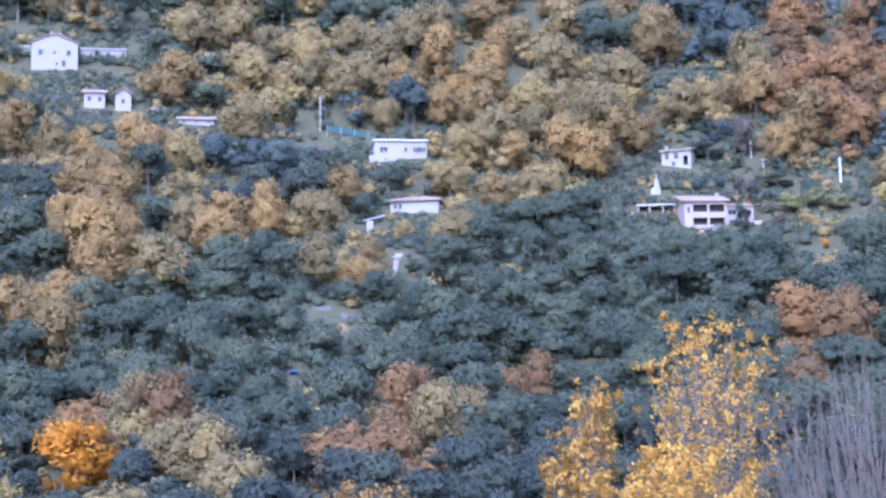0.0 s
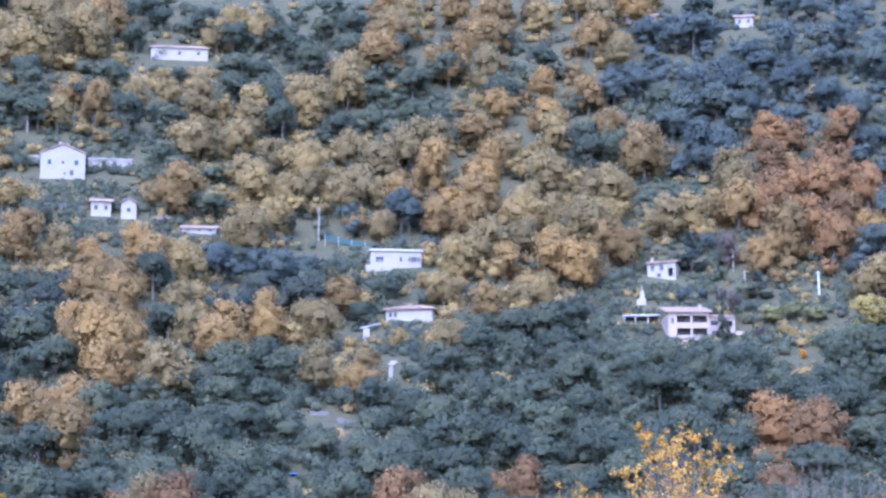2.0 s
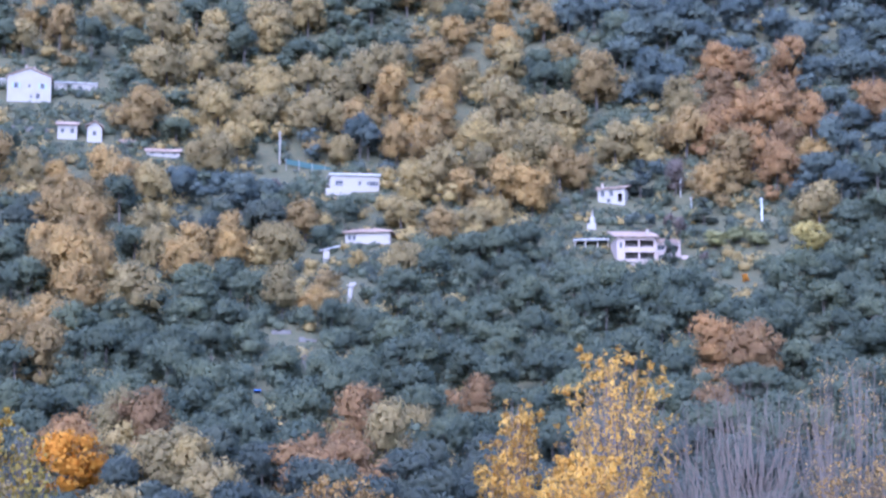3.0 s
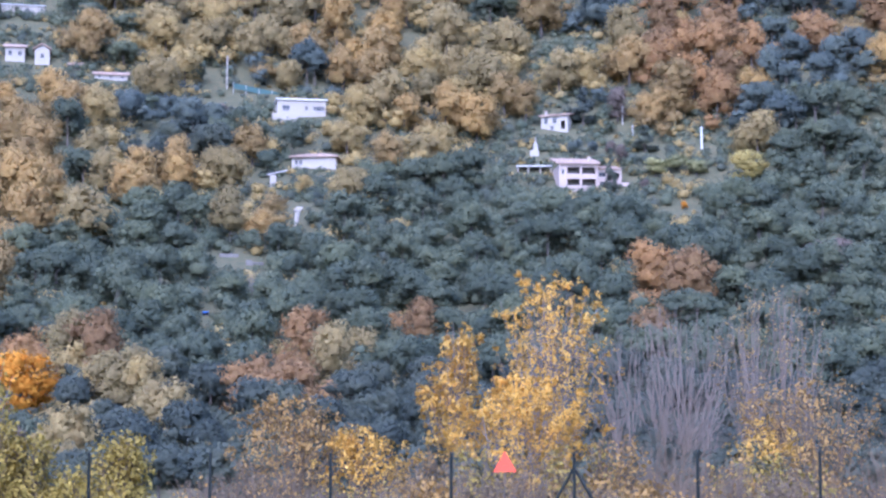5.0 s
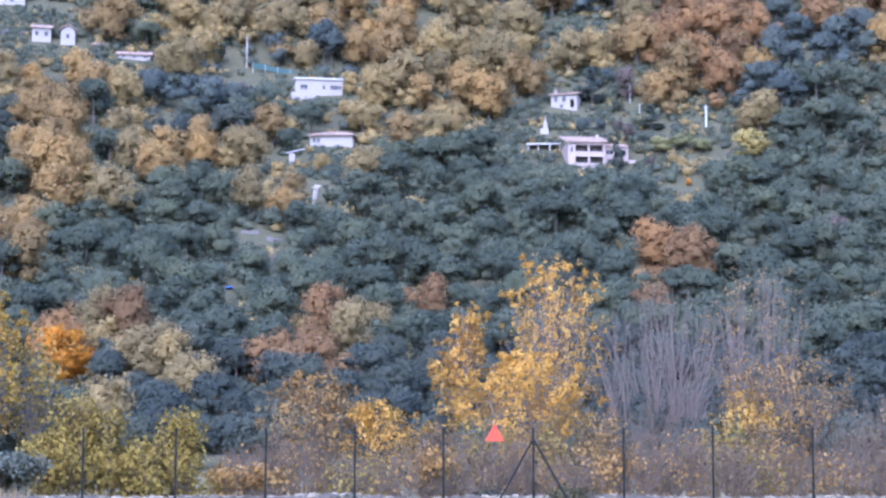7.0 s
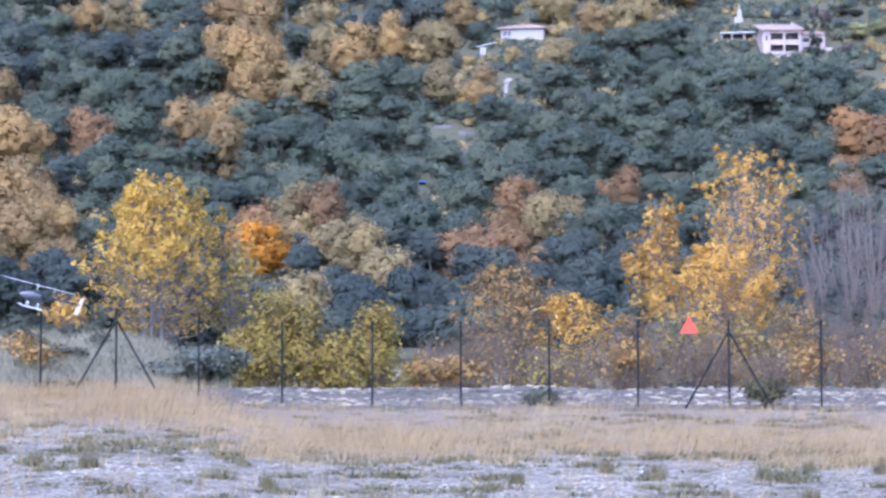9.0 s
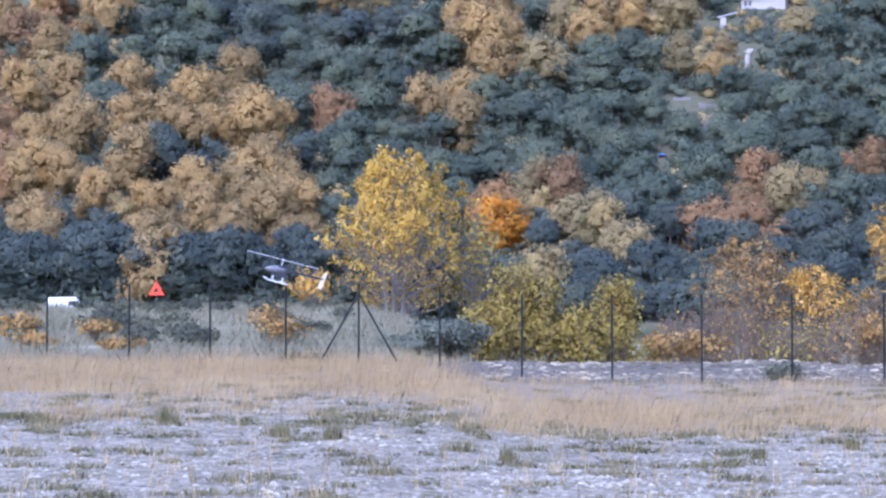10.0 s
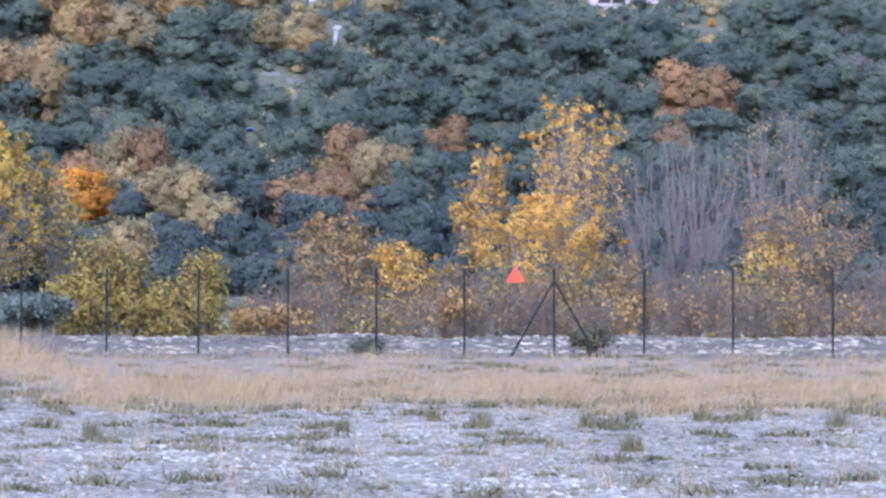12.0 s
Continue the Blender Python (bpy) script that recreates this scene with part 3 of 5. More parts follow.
def shaped_tree(name, az, d, top, width, leaf, bark, label, profile, limbs=120, twigs=9, leaves=6000, size=0.2, low=0.15, leafy=((0, 0.2), (1, 1)), rim=1.0, seed=1, cat="tree", group="", stems=1, thick=0.14, clump=0.12):
    """A tree grown to an outline: profile gives the half width over the height, leafy how many leaves sit there, rim draws them outwards."""
    rng = random.Random(seed)
    base = at(az, d)
    h = EYE + d * math.tan(radians(top)) - base.z
    g, fine, ends = Geo(), Geo(), []
    feet = [Vector((rng.uniform(-clump, clump) * width, rng.uniform(-clump, clump) * width, 0)) * (stems > 1) for _ in range(stems)]
    for f in feet:
        lean = Vector((f.x * 1.2 + rng.uniform(-0.3, 0.3), f.y * 1.2, h * 0.45))
        tip = Vector((f.x * 1.8 + rng.uniform(-0.4, 0.4), f.y * 1.8, h * (0.9 if stems == 1 else 0.8)))
        g.tube(f - Vector((0, 0, 0.5)), lean, thick, thick * 0.6, 7)
        g.tube(lean, tip, thick * 0.6, thick * 0.12, 6)
    span = [q[0] for q in profile], [q[1] for q in profile]
    crop = [q[0] for q in leafy], [q[1] for q in leafy]
    for _ in range(limbs):
        t = low + (1 - low) * rng.random() ** 0.85
        a, q = rng.uniform(0, 6.28), rng.random() ** 0.45
        reach = width * 0.5 * float(np.interp(t, *span)) * rng.uniform(0.82, 1.06)
        end = Vector((reach * q * math.cos(a), reach * q * math.sin(a), h * t))
        f = min(feet, key=lambda k: (k.xy * 1.5 - end.xy).length)
        start = Vector((f.x * 1.1, f.y * 1.1, h * t * rng.uniform(0.15, 0.6)))
        mid = start.lerp(end, 0.5) + Vector((end.x - start.x, end.y - start.y, 0)) * 0.14 + unit(rng) * 0.2
        r = 0.012 + 0.0035 * (end - start).length
        g.tube(start, mid, r, r * 0.7, 4)
        g.tube(mid, end, r * 0.7, r * 0.25, 4)
        out = Vector((end.x, end.y, 0)).normalized() if end.xy.length > 0.01 else Vector((1, 0, 0))
        for _ in range(twigs):
            s = rng.uniform(0.25, 1)
            p = start.lerp(mid, s * 2) if s < 0.5 else mid.lerp(end, s * 2 - 1)
            w = (out * 0.35 + Vector((0, 0, 0.75)) + unit(rng) * 0.65).normalized()
            e = p + w * rng.uniform(0.4, 1.1) * (0.45 + h / 20)
            if e.z > h * 1.03:
                continue
            fine.tube(p, e, 0.011, 0.004, 3)
            ends.append((p.lerp(e, 0.7), float(np.interp(min(1, e.z / h), *crop)) * (0.15 + q ** 3 * s) ** rim))
    ob = new(name)
    ob.location = base
    tagged(ob, label, cat, group)
    part("trunk", g, bark, ob)
    tagged(part("branch", fine, bark, ob), "haze of fine twigs", kind="stuff")
    if leaves:
        c = Geo()
        for e, _ in rng.choices(ends, [k for _, k in ends], k=leaves):
            p = e + unit(rng) * rng.uniform(0.02, 0.42)
            out = (Vector((p.x, p.y, (p.z - h * 0.5) * 0.7)).normalized() + unit(rng) * 0.5 + Vector((0, 0, 0.4))).normalized()
            s = size * rng.uniform(0.6, 1.4)
            c.card(p, unit(rng), unit(rng), s, s * 1.25, out)
        part("crown", c, leaf, ob)
    return ob


EGG = ((0, 0.3), (0.12, 0.75), (0.3, 1), (0.5, 0.95), (0.7, 0.75), (0.88, 0.42), (1, 0.12))
VASE = ((0, 0.15), (0.25, 0.5), (0.5, 0.82), (0.72, 1), (0.88, 0.85), (1, 0.35))
ROUND = ((0, 0.5), (0.2, 0.85), (0.5, 1), (0.75, 0.9), (0.92, 0.6), (1, 0.25))
PLUME = ((0, 0.5), (0.3, 0.95), (0.6, 1), (0.8, 0.75), (1, 0.2))
shaped_tree("poplar_tree", -9.5, 140, 5.1, 14.0, AMBER, PALE_BARK, "broad poplar with golden leaves behind the fence", EGG, 230, 12, 17000, 0.175, 0.06, ((0, 0.15), (0.35, 0.35), (0.55, 0.9), (1, 1.3)), 0.9, 3, stems=3)
shaped_tree("poplar_tree", -7.3, 142, 3.6, 5.8, LIME, PALE_BARK, "slim half-bare yellow-green poplar beside a broad one", VASE, 70, 10, 1300, 0.22, 0.2, ((0, 0.2), (0.6, 1), (1, 0.6)), 0.8, 13)
shaped_tree("poplar_tree", -12.1, 132, 1.55, 3.8, POPLAR, PALE_BARK, "low golden poplar sapling behind the fence", ROUND, 40, 8, 520, 0.22, 0.2, ((0, 0.3), (1, 1)), 0.6, 14)
shaped_tree("poplar_tree", 8.35, 175, 5.85, 12.4, POPLAR, PALE_BARK, "tall half-bare golden poplar behind the fence", VASE, 170, 11, 8500, 0.185, 0.12, ((0, 0.2), (0.5, 0.3), (0.8, 0.75), (0.93, 1.5), (1, 2.2)), 0.9, 4, stems=2)
shaped_tree("poplar_tree", 5.6, 172, 4.55, 6.6, POPLAR, PALE_BARK, "narrow golden poplar behind the fence", PLUME, 95, 10, 8500, 0.185, 0.08, ((0, 0.3), (0.5, 0.7), (0.75, 1), (1, 1.3)), 0.7, 5)
shaped_tree("poplar_tree", 7.4, 160, 2.95, 15.5, POPLAR, PALE_BARK, "low golden poplar in front of a taller one", ROUND, 150, 11, 13000, 0.18, 0.06, ((0, 0.25), (0.5, 0.4), (0.75, 1), (1, 1.7)), 0.8, 6, stems=3)
shaped_tree("bare_tree", 11.7, 174, 5.0, 19.0, POPLAR, BARE_WOOD, "grey leafless tree with upright twigs", VASE, 210, 12, 0, 0.2, 0.1, seed=7, stems=11, thick=0.1, clump=0.26)
shaped_tree("bare_tree", 14.4, 172, 5.5, 10.4, OAK_O, BARE_WOOD, "nearly leafless grey tree with few brown leaves", VASE, 130, 10, 1500, 0.18, 0.12, ((0, 0.2), (0.6, 0.6), (1, 1.2)), 0.9, 8, stems=5, clump=0.2)
shaped_tree("poplar_tree", 15.3, 158, 3.0, 14.0, OAK_G, TWIG, "sparse golden poplar beside a bare tree", ROUND, 170, 12, 5200, 0.17, 0.08, ((0, 0.5), (0.5, 1), (1, 0.9)), 0.6, 9, stems=4)
shaped_tree("poplar_tree", 13.9, 150, 1.9, 7.5, POPLAR, TWIG, "low golden poplar below a bare tree", ROUND, 70, 9, 3000, 0.175, 0.08, ((0, 0.4), (1, 1)), 0.6, 19, stems=2)
shaped_tree("bare_bush", 11.3, 140, 1.7, 10.5, DRY, TWIG, "dense grey leafless thicket below a bare tree", ROUND, 120, 12, 0, seed=21, cat="bush", stems=5, thick=0.06)
shaped_tree("bare_bush", 17.6, 140, 1.9, 10.5, DRY, TWIG, "dense grey leafless thicket behind the fence", ROUND, 120, 12, 400, 0.17, seed=22, cat="bush", stems=5, thick=0.06)
shaped_tree("small_tree", 1.05, 125, 2.3, 9.0, OAK_G, TWIG, "small sparse orange tree behind the fence", ROUND, 120, 11, 4200, 0.145, 0.15, ((0, 0.1), (0.55, 0.25), (0.8, 1), (1, 1.5)), 0.7, 10, stems=3)
shaped_tree("small_tree", 3.1, 122, 1.5, 6.2, POPLAR, TWIG, "small golden tree behind the fence", ROUND, 80, 10, 2900, 0.145, 0.15, ((0, 0.1), (0.5, 0.2), (0.8, 1), (1, 1.6)), 0.7, 11, stems=3)
for i, (az, top, w) in enumerate(((-6.1, 1.68, 2.7), (-5.1, 1.28, 2.3), (-2.95, 1.2, 2.4), (-4.1, 0.35, 2.6), (-6.9, 0.5, 2.0))):
    shaped_tree("young_poplar", az, 76, top, w, LIME, TWIG, "young yellow-green poplar behind the fence", PLUME, 60, 11, 4200, 0.105, 0.05, ((0, 0.5), (0.5, 0.8), (1, 1)), 0.5, 20 + i, "tree", "young poplars behind the fence", 2, 0.04)
for i, (az, top, w) in enumerate(((-8.3, -0.1, 2.6), (-7.4, -0.3, 2.2), (-9.3, -0.7, 1.8))):
    leafy_tree("willow_bush", az, 72, top, w, SILVER, TWIG, "silver grey willow bush behind the fence", 2600, 0.11, 8, 5, 0.05, 0.4, 30 + i, "bush", "willow bushes behind the fence")
for i, (az, top, w) in enumerate(((4.9, 1.0, 4.5), (6.2, 1.1, 5.0), (7.4, 0.9, 4.5), (8.6, 1.2, 5.0), (9.6, 1.3, 4.5), (13.2, 0.9, 4.5), (14.6, 1.0, 4.5))):
    shaped_tree("golden_brush", az, 104, top, w, (OAK_G, LIME)[i % 2], TWIG, "half-bare golden brush at the foot of the poplars", ROUND, 70, 11, 1500, 0.13, 0.05, ((0, 0.8), (1, 1)), 0.3, 160 + i, "bush", "golden brush below the poplars", 4, 0.035)
# grey brown brush along the gravel bank
for i in range(30):
    r = random.Random(70 + i)
    az = -1.4 + 0.75 * i + r.uniform(-0.3, 0.3)
    shaped_tree("brush", az, 88 + r.uniform(-8, 10), r.uniform(-0.1, 0.75), r.uniform(2.8, 4.4), r.choice((OAK_G, DRY, DRY, LIME)), TWIG, "grey brown half-bare brush behind the gravel bank", ROUND, 55, 13, r.choice((150, 260, 500)), 0.13, 0.06, ((0, 1), (1, 1)), 0.2, 90 + i, "bush", "brush behind the gravel bank", 4, 0.035)
for i, az in enumerate((-1.7, -0.6, 10.0, 4.6)):
    leafy_tree("golden_shrub", az, 80, -0.45 + 0.5 * (i > 1), 2.6, OAK_G, TWIG, "low golden shrub behind the gravel bank", 600, 0.14, 7, 5, 0.05, 0.4, 130 + i, "bush", "golden shrubs behind the fence")
# the bank beyond the fence
for i, (az, d, top) in enumerate(((-20.9, 70, 0.1), (-18.5, 72, -0.1), (-13.6, 72, 0.3), (-13.0, 68, -0.1), (-20.2, 66, -0.5), (-17.9, 66, -0.7))):
    leafy_tree("golden_shrub", az, d, top, 1.7, OAK_G, TWIG, "golden shrub on the grassy bank beyond the fence", 330, 0.11, 7, 4, 0.2, 0.5, 140 + i, "bush", "golden shrubs behind the fence")
for i in range(46):
    r = random.Random(170 + i)
    az, d = r.uniform(-22, -11), r.uniform(66, 128)
    p = at(az, d)
    q = crown(r, [(Vector((r.uniform(-0.5, 0.5), 0, 0.3)), r.uniform(0.22, 0.5)) for _ in range(4)], 340, 0.12, 0.8)
    ob = new("low_bush")
    ob.location = p
    tagged(ob, "low dull green bush on the grassy bank", "bush", "low bushes on the bank")
    part("leaves", q, BUSH, ob)


# ---- houses on the hill ----
def placed(ob, az, el, turn=0.0, lift=0.0, near=150.0):
    """Sets a thing down where the ground is seen at az, el, its front to the field; gives metres for a degree there."""
    pos, d = on_ray(az, el, 0, near)
    ob.location = pos + Vector((0, 0, lift))
    ob.rotation_euler = (0, 0, radians(-az + turn))
    return math.radians(1) * math.hypot(d, pos.z)


def holed_wall(g, x0, x1, z0, z1, y, thick, holes):
    """A wall facing -y with openings (x, z, width, height) cut right through."""
    xs = sorted({x0, x1, *[min(max(h[0] + s * h[2] / 2, x0), x1) for h in holes for s in (-1, 1)]})
    zs = sorted({z0, z1, *[h[1] + s for h in holes for s in (0, h[3])]})
    for i in range(len(xs) - 1):
        for j in range(len(zs) - 1):
            cx, cz = (xs[i] + xs[i + 1]) / 2, (zs[j] + zs[j + 1]) / 2
            if not any(abs(cx - h[0]) < h[2] / 2 and h[1] < cz < h[1] + h[3] for h in holes):
                g.box(xs[i], xs[i + 1], y, y + thick, zs[j], zs[j + 1])


def window(parent, x, z, w, h, y, shutter=None):
    g = Geo()
    t = 0.07
    for bx in ((x - w / 2, x - w / 2 + t, z, z + h), (x + w / 2 - t, x + w / 2, z, z + h), (x - w / 2 + t, x + w / 2 - t, z, z + t), (x - w / 2 + t, x + w / 2 - t, z + h - t, z + h), (x - 0.03, x + 0.03, z + t, z + h - t)):
        g.box(bx[0], bx[1], y + 0.1, y + 0.16, bx[2], bx[3])
    fr = part("window", g, WHITE, parent, "white window frame")
    g = Geo()
    g.box(x - w / 2 + t, x + w / 2 - t, y + 0.12, y + 0.135, z + t, z + h - t)
    part("pane", g, GLASS, fr, "dark window pane")
    g = Geo()
    g.box(x - w / 2 - 0.08, x + w / 2 + 0.08, y - 0.08, y + 0.1, z - 0.08, z - 0.003)
    part("sill", g, GREY, fr)
    if shutter:
        for s in (-1, 1):
            g = Geo()
            cx = x + s * (w / 2 + w * 0.27)
            g.box(cx - w * 0.25, cx + w * 0.25, y - 0.05, y - 0.003, z, z + h)
            for k in range(5):
                zz = z + h * (k + 0.5) / 5
                g.box(cx - w * 0.22, cx + w * 0.22, y - 0.07, y - 0.051, zz - 0.03, zz + 0.03)
            part("shutter", g, shutter, fr, "painted wooden shutter")


def chimney(parent, x, y, z, w=0.6, h=1.1, mat=None):
    g = Geo()
    g.box(x - w / 2, x + w / 2, y - w / 2, y + w / 2, z - 0.8, z + h)
    ch = part("chimney", g, mat or WHITE, parent)
    g = Geo()
    g.box(x - w * 0.65, x + w * 0.65, y - w * 0.65, y + w * 0.65, z + h + 0.003, z + h + 0.12)
    part("cap", g, TILE, ch, "clay chimney cap")


def shell(parent, w, h, depth, wall, holes, y=0.0, x=0.0, z0=-4.0, name="wall"):
    """Four walls, a dark floor and lining that paint indoor shade, and windows in the front."""
    g = Geo()
    holed_wall(g, x - w / 2, x + w / 2, z0, h, y, 0.3, [q[:4] for q in holes])
    g.box(x - w / 2, x - w / 2 + 0.3, y + 0.303, y + depth, z0, h)
    g.box(x + w / 2 - 0.3, x + w / 2, y + 0.303, y + depth, z0, h)
    g.box(x - w / 2 + 0.303, x + w / 2 - 0.303, y + depth - 0.3, y + depth, z0, h)
    wl = part(name, g, wall, parent)
    g = Geo()
    g.box(x - w / 2 + 0.31, x + w / 2 - 0.31, y + 1.6, y + 1.7, z0, h - 0.01)
    part("inner_wall", g, ROOM_SHADE, parent, "inner wall with indoor shade painted in")
    for q in holes:
        if q[4] != "open":
            window(parent, q[0], q[1], q[2], q[3], y, BLUE if q[4] == "blue" else None)
    return wl


def sloped_roof(parent, w, depth, z, rise, y=0.0, x=0.0, over=0.4, kind="gable_front"):
    """Tiled roof slabs with thickness: gable to the front, ridge along the front, hipped, or one slope."""
    g = Geo()
    x0, x1, y0, y1, t = x - w / 2 - over, x + w / 2 + over, y - over, y + depth + over, 0.18
    if kind == "gable_front":
        top = [((x0, y0, z), (x, y0, z + rise), (x, y1, z + rise), (x0, y1, z)), ((x, y0, z + rise), (x1, y0, z), (x1, y1, z), (x, y1, z + rise))]
    elif kind == "gable_side":
        ym = (y0 + y1) / 2
        top = [((x0, y0, z), (x1, y0, z), (x1, ym, z + rise), (x0, ym, z + rise)), ((x0, ym, z + rise), (x1, ym, z + rise), (x1, y1, z), (x0, y1, z))]
    elif kind == "hip":
        ym, k = (y0 + y1) / 2, min(depth, w) * 0.45
        top = [((x0, y0, z), (x1, y0, z), (x1 - k, ym, z + rise), (x0 + k, ym, z + rise)), ((x0 + k, ym, z + rise), (x1 - k, ym, z + rise), (x1, y1, z), (x0, y1, z)),
               ((x0, y0, z), (x0 + k, ym, z + rise), (x0, y1, z)), ((x1, y0, z), (x1, y1, z), (x1 - k, ym, z + rise))]
    else:
        top = [((x0, y0, z), (x1, y0, z), (x1, y1, z + rise), (x0, y1, z + rise))]
    for face in top:
        k, n = len(g.v), len(face)
        g.v += [Vector(p) for p in face] + [Vector(p) - Vector((0, 0, t)) for p in face]
        g.f.append(tuple(range(k, k + n)))
        g.f.append(tuple(range(k + 2 * n - 1, k + n - 1, -1)))
        for i in range(n):
            j = (i + 1) % n
            g.f.append((k + i, k + n + i, k + n + j, k + j))
    rf = part("roof", g, TILE, parent, "pale clay tile roof")
    # rows of tile ridges
    g = Geo()
    for face in top:
        if len(face) < 4:
            continue
        a, b, c, d = [Vector(p) for p in face]
        if kind == "gable_front":
            a, b, c, d = (a, d, c, b) if a.z < b.z else (b, c, d, a)
        elif a.z > d.z:
            a, b, c, d = d, c, b, a
        n = max(4, int((b - a).length / 0.45))
        for i in range(n + 1):
            g.tube(a.lerp(b, i / n) + Vector((0, 0, 0.02)), d.lerp(c, i / n) + Vector((0, 0, 0.02)), 0.07, 0.07, 5)
    part("tile_ridge", g, TILE, rf)
    return rf


def gable_wall(parent, w, z, rise, y, wall, x=0.0):
    g = Geo()
    k = [Vector((x + s * w / 2, y + q, z)) for q in (0, 0.3) for s in (-1, 1)] + [Vector((x, y + q, z + rise)) for q in (0, 0.3)]
    g.v += k
    g.f += [(0, 1, 4), (3, 2, 5), (0, 4, 5, 2), (1, 3, 5, 4), (0, 2, 3, 1)]
    part("gable", g, wall, parent)


GLASS = plain_material("dark_window_glass", (0.03, 0.035, 0.045), (0.06, 0.065, 0.08), 1, 0.1, 0, 0, 0.5)
BLUE = plain_material("pale_blue_painted_wood", (0.3, 0.38, 0.55), (0.38, 0.46, 0.62), 3, 0.6)
FIELD_STONE = plain_material("grey_field_stone", (0.15, 0.14, 0.13), (0.24, 0.225, 0.21), 2)
NET = plain_material("blue_green_netting", (0.04, 0.09, 0.09), (0.06, 0.12, 0.12), 3)
TARP = plain_material("blue_plastic_sheet", (0.08, 0.2, 0.6), (0.1, 0.26, 0.7), 3, 0.5)


def tall_house():
    ob = tagged(new("house"), "tall white gabled house with pale blue shutters", "house")
    m = placed(ob, -8.42, 13.1)
    w, h = 1.22 * m, 0.74 * m
    shell(ob, w, h, 9, WHITE, [(-w * 0.3, h * 0.55, 0.9, 1.2, "blue"), (w * 0.3, h * 0.55, 0.9, 1.2, "blue"), (0, h * 0.58, 0.6, 0.8, "plain"), (w * 0.2, h * 0.15, 0.9, 1.3, "plain"), (0.05 * w, h * 0.18, 0.5, 0.7, "plain")])
    gable_wall(ob, w, h + 0.003, 0.24 * m, 0, WHITE)
    gable_wall(ob, w, h + 0.003, 0.24 * m, 8.7, WHITE)
    sloped_roof(ob, w, 9, h + 0.2, 0.25 * m, kind="gable_front", over=0.25)
    chimney(ob, -w * 0.08, 2, h + 0.24 * m)
    chimney(ob, w * 0.1, 3, h + 0.24 * m)


def annex():
    ob = tagged(new("outbuilding"), "low white outbuilding with a flat grey roof", "building")
    m = placed(ob, -7.1, 13.42)
    w, h = 1.2 * m, 0.3 * m
    shell(ob, w, h, 5, WHITE, [(-w * 0.15, 0.1, 0.9, 1.9, "open"), (0.1 * w, 0.9, 0.9, 1.0, "plain")])
    g = Geo()
    g.box(-w / 2 - 0.2, w / 2 + 0.2, -0.3, 5.2, h + 0.003, h + 0.25)
    part("roof", g, GREY, ob, "flat grey roof slab")
    ob = tagged(new("garden_wall"), "low white garden wall beside the tall house", "wall")
    m = placed(ob, -9.55, 13.55)
    g = Geo()
    g.box(-0.5 * m, 0.5 * m, 0, 0.3, -1, 0.16 * m)
    g.box(0.15 * m, 0.45 * m, 0.4, 2.4, -1, 0.24 * m)
    part("wall", g, WHITE, ob)


def small_house(az, el, wd, hd, kind, label, holes=2):
    ob = tagged(new("house"), label, "house")
    m = placed(ob, az, el)
    w, h = wd * m, hd * m
    hs = [((k + 0.5) / holes * w - w / 2, h * 0.45, 0.8, min(1.1, h * 0.4), "plain") for k in range(holes)]
    shell(ob, w, h, 6, WHITE, hs)
    if kind == "gable_front":
        gable_wall(ob, w, h + 0.003, 0.16 * m, 0, WHITE)
    sloped_roof(ob, w, 6, h + 0.2, 0.16 * m, kind=kind)


def long_house():
    ob = tagged(new("house"), "long white flat-roofed house above the oaks", "house")
    m = placed(ob, 1.12, 10.72, 6)
    w, h = 1.42 * m, 0.5 * m
    hs = [(-w * 0.32, h * 0.35, 1.6, 1.2, "plain"), (w * 0.1, h * 0.4, 0.6, 1.0, "plain"), (w * 0.27, h * 0.4, 0.6, 1.0, "plain"), (w * 0.36, h * 0.4, 1.2, 1.0, "plain"), (w * 0.45, h * 0.4, 0.6, 1.0, "plain")]
    shell(ob, w, h, 8, WHITE, hs, z0=-4)
    g = Geo()
    g.box(-w / 2 - 0.3, w / 2 + 0.3, -0.4, 8.3, h + 0.003, h + 0.3)
    part("roof", g, STONE, ob, "flat pale roof slab")
    chimney(ob, w * 0.1, 3, h + 0.3, 0.5, 0.6)
    chimney(ob, w * 0.35, 3, h + 0.3, 0.5, 0.7)
    g = Geo()
    g.box(-w * 0.62, -w * 0.1, -3, -0.003, -3, 0.1)
    part("terrace", g, WHITE, ob, "white terrace wall")
    g = Geo()
    for k in range(7):
        x = -w * 0.6 + k * w * 0.08
        g.tube((x, -2.9, 0.1), (x, -2.9, 1.0), 0.05, 0.05, 6)
    g.tube((-w * 0.6, -2.9, 1.0), (-w * 0.12, -2.9, 1.0), 0.06, 0.06, 6)
    part("railing", g, WHITE, ob, "white terrace railing")


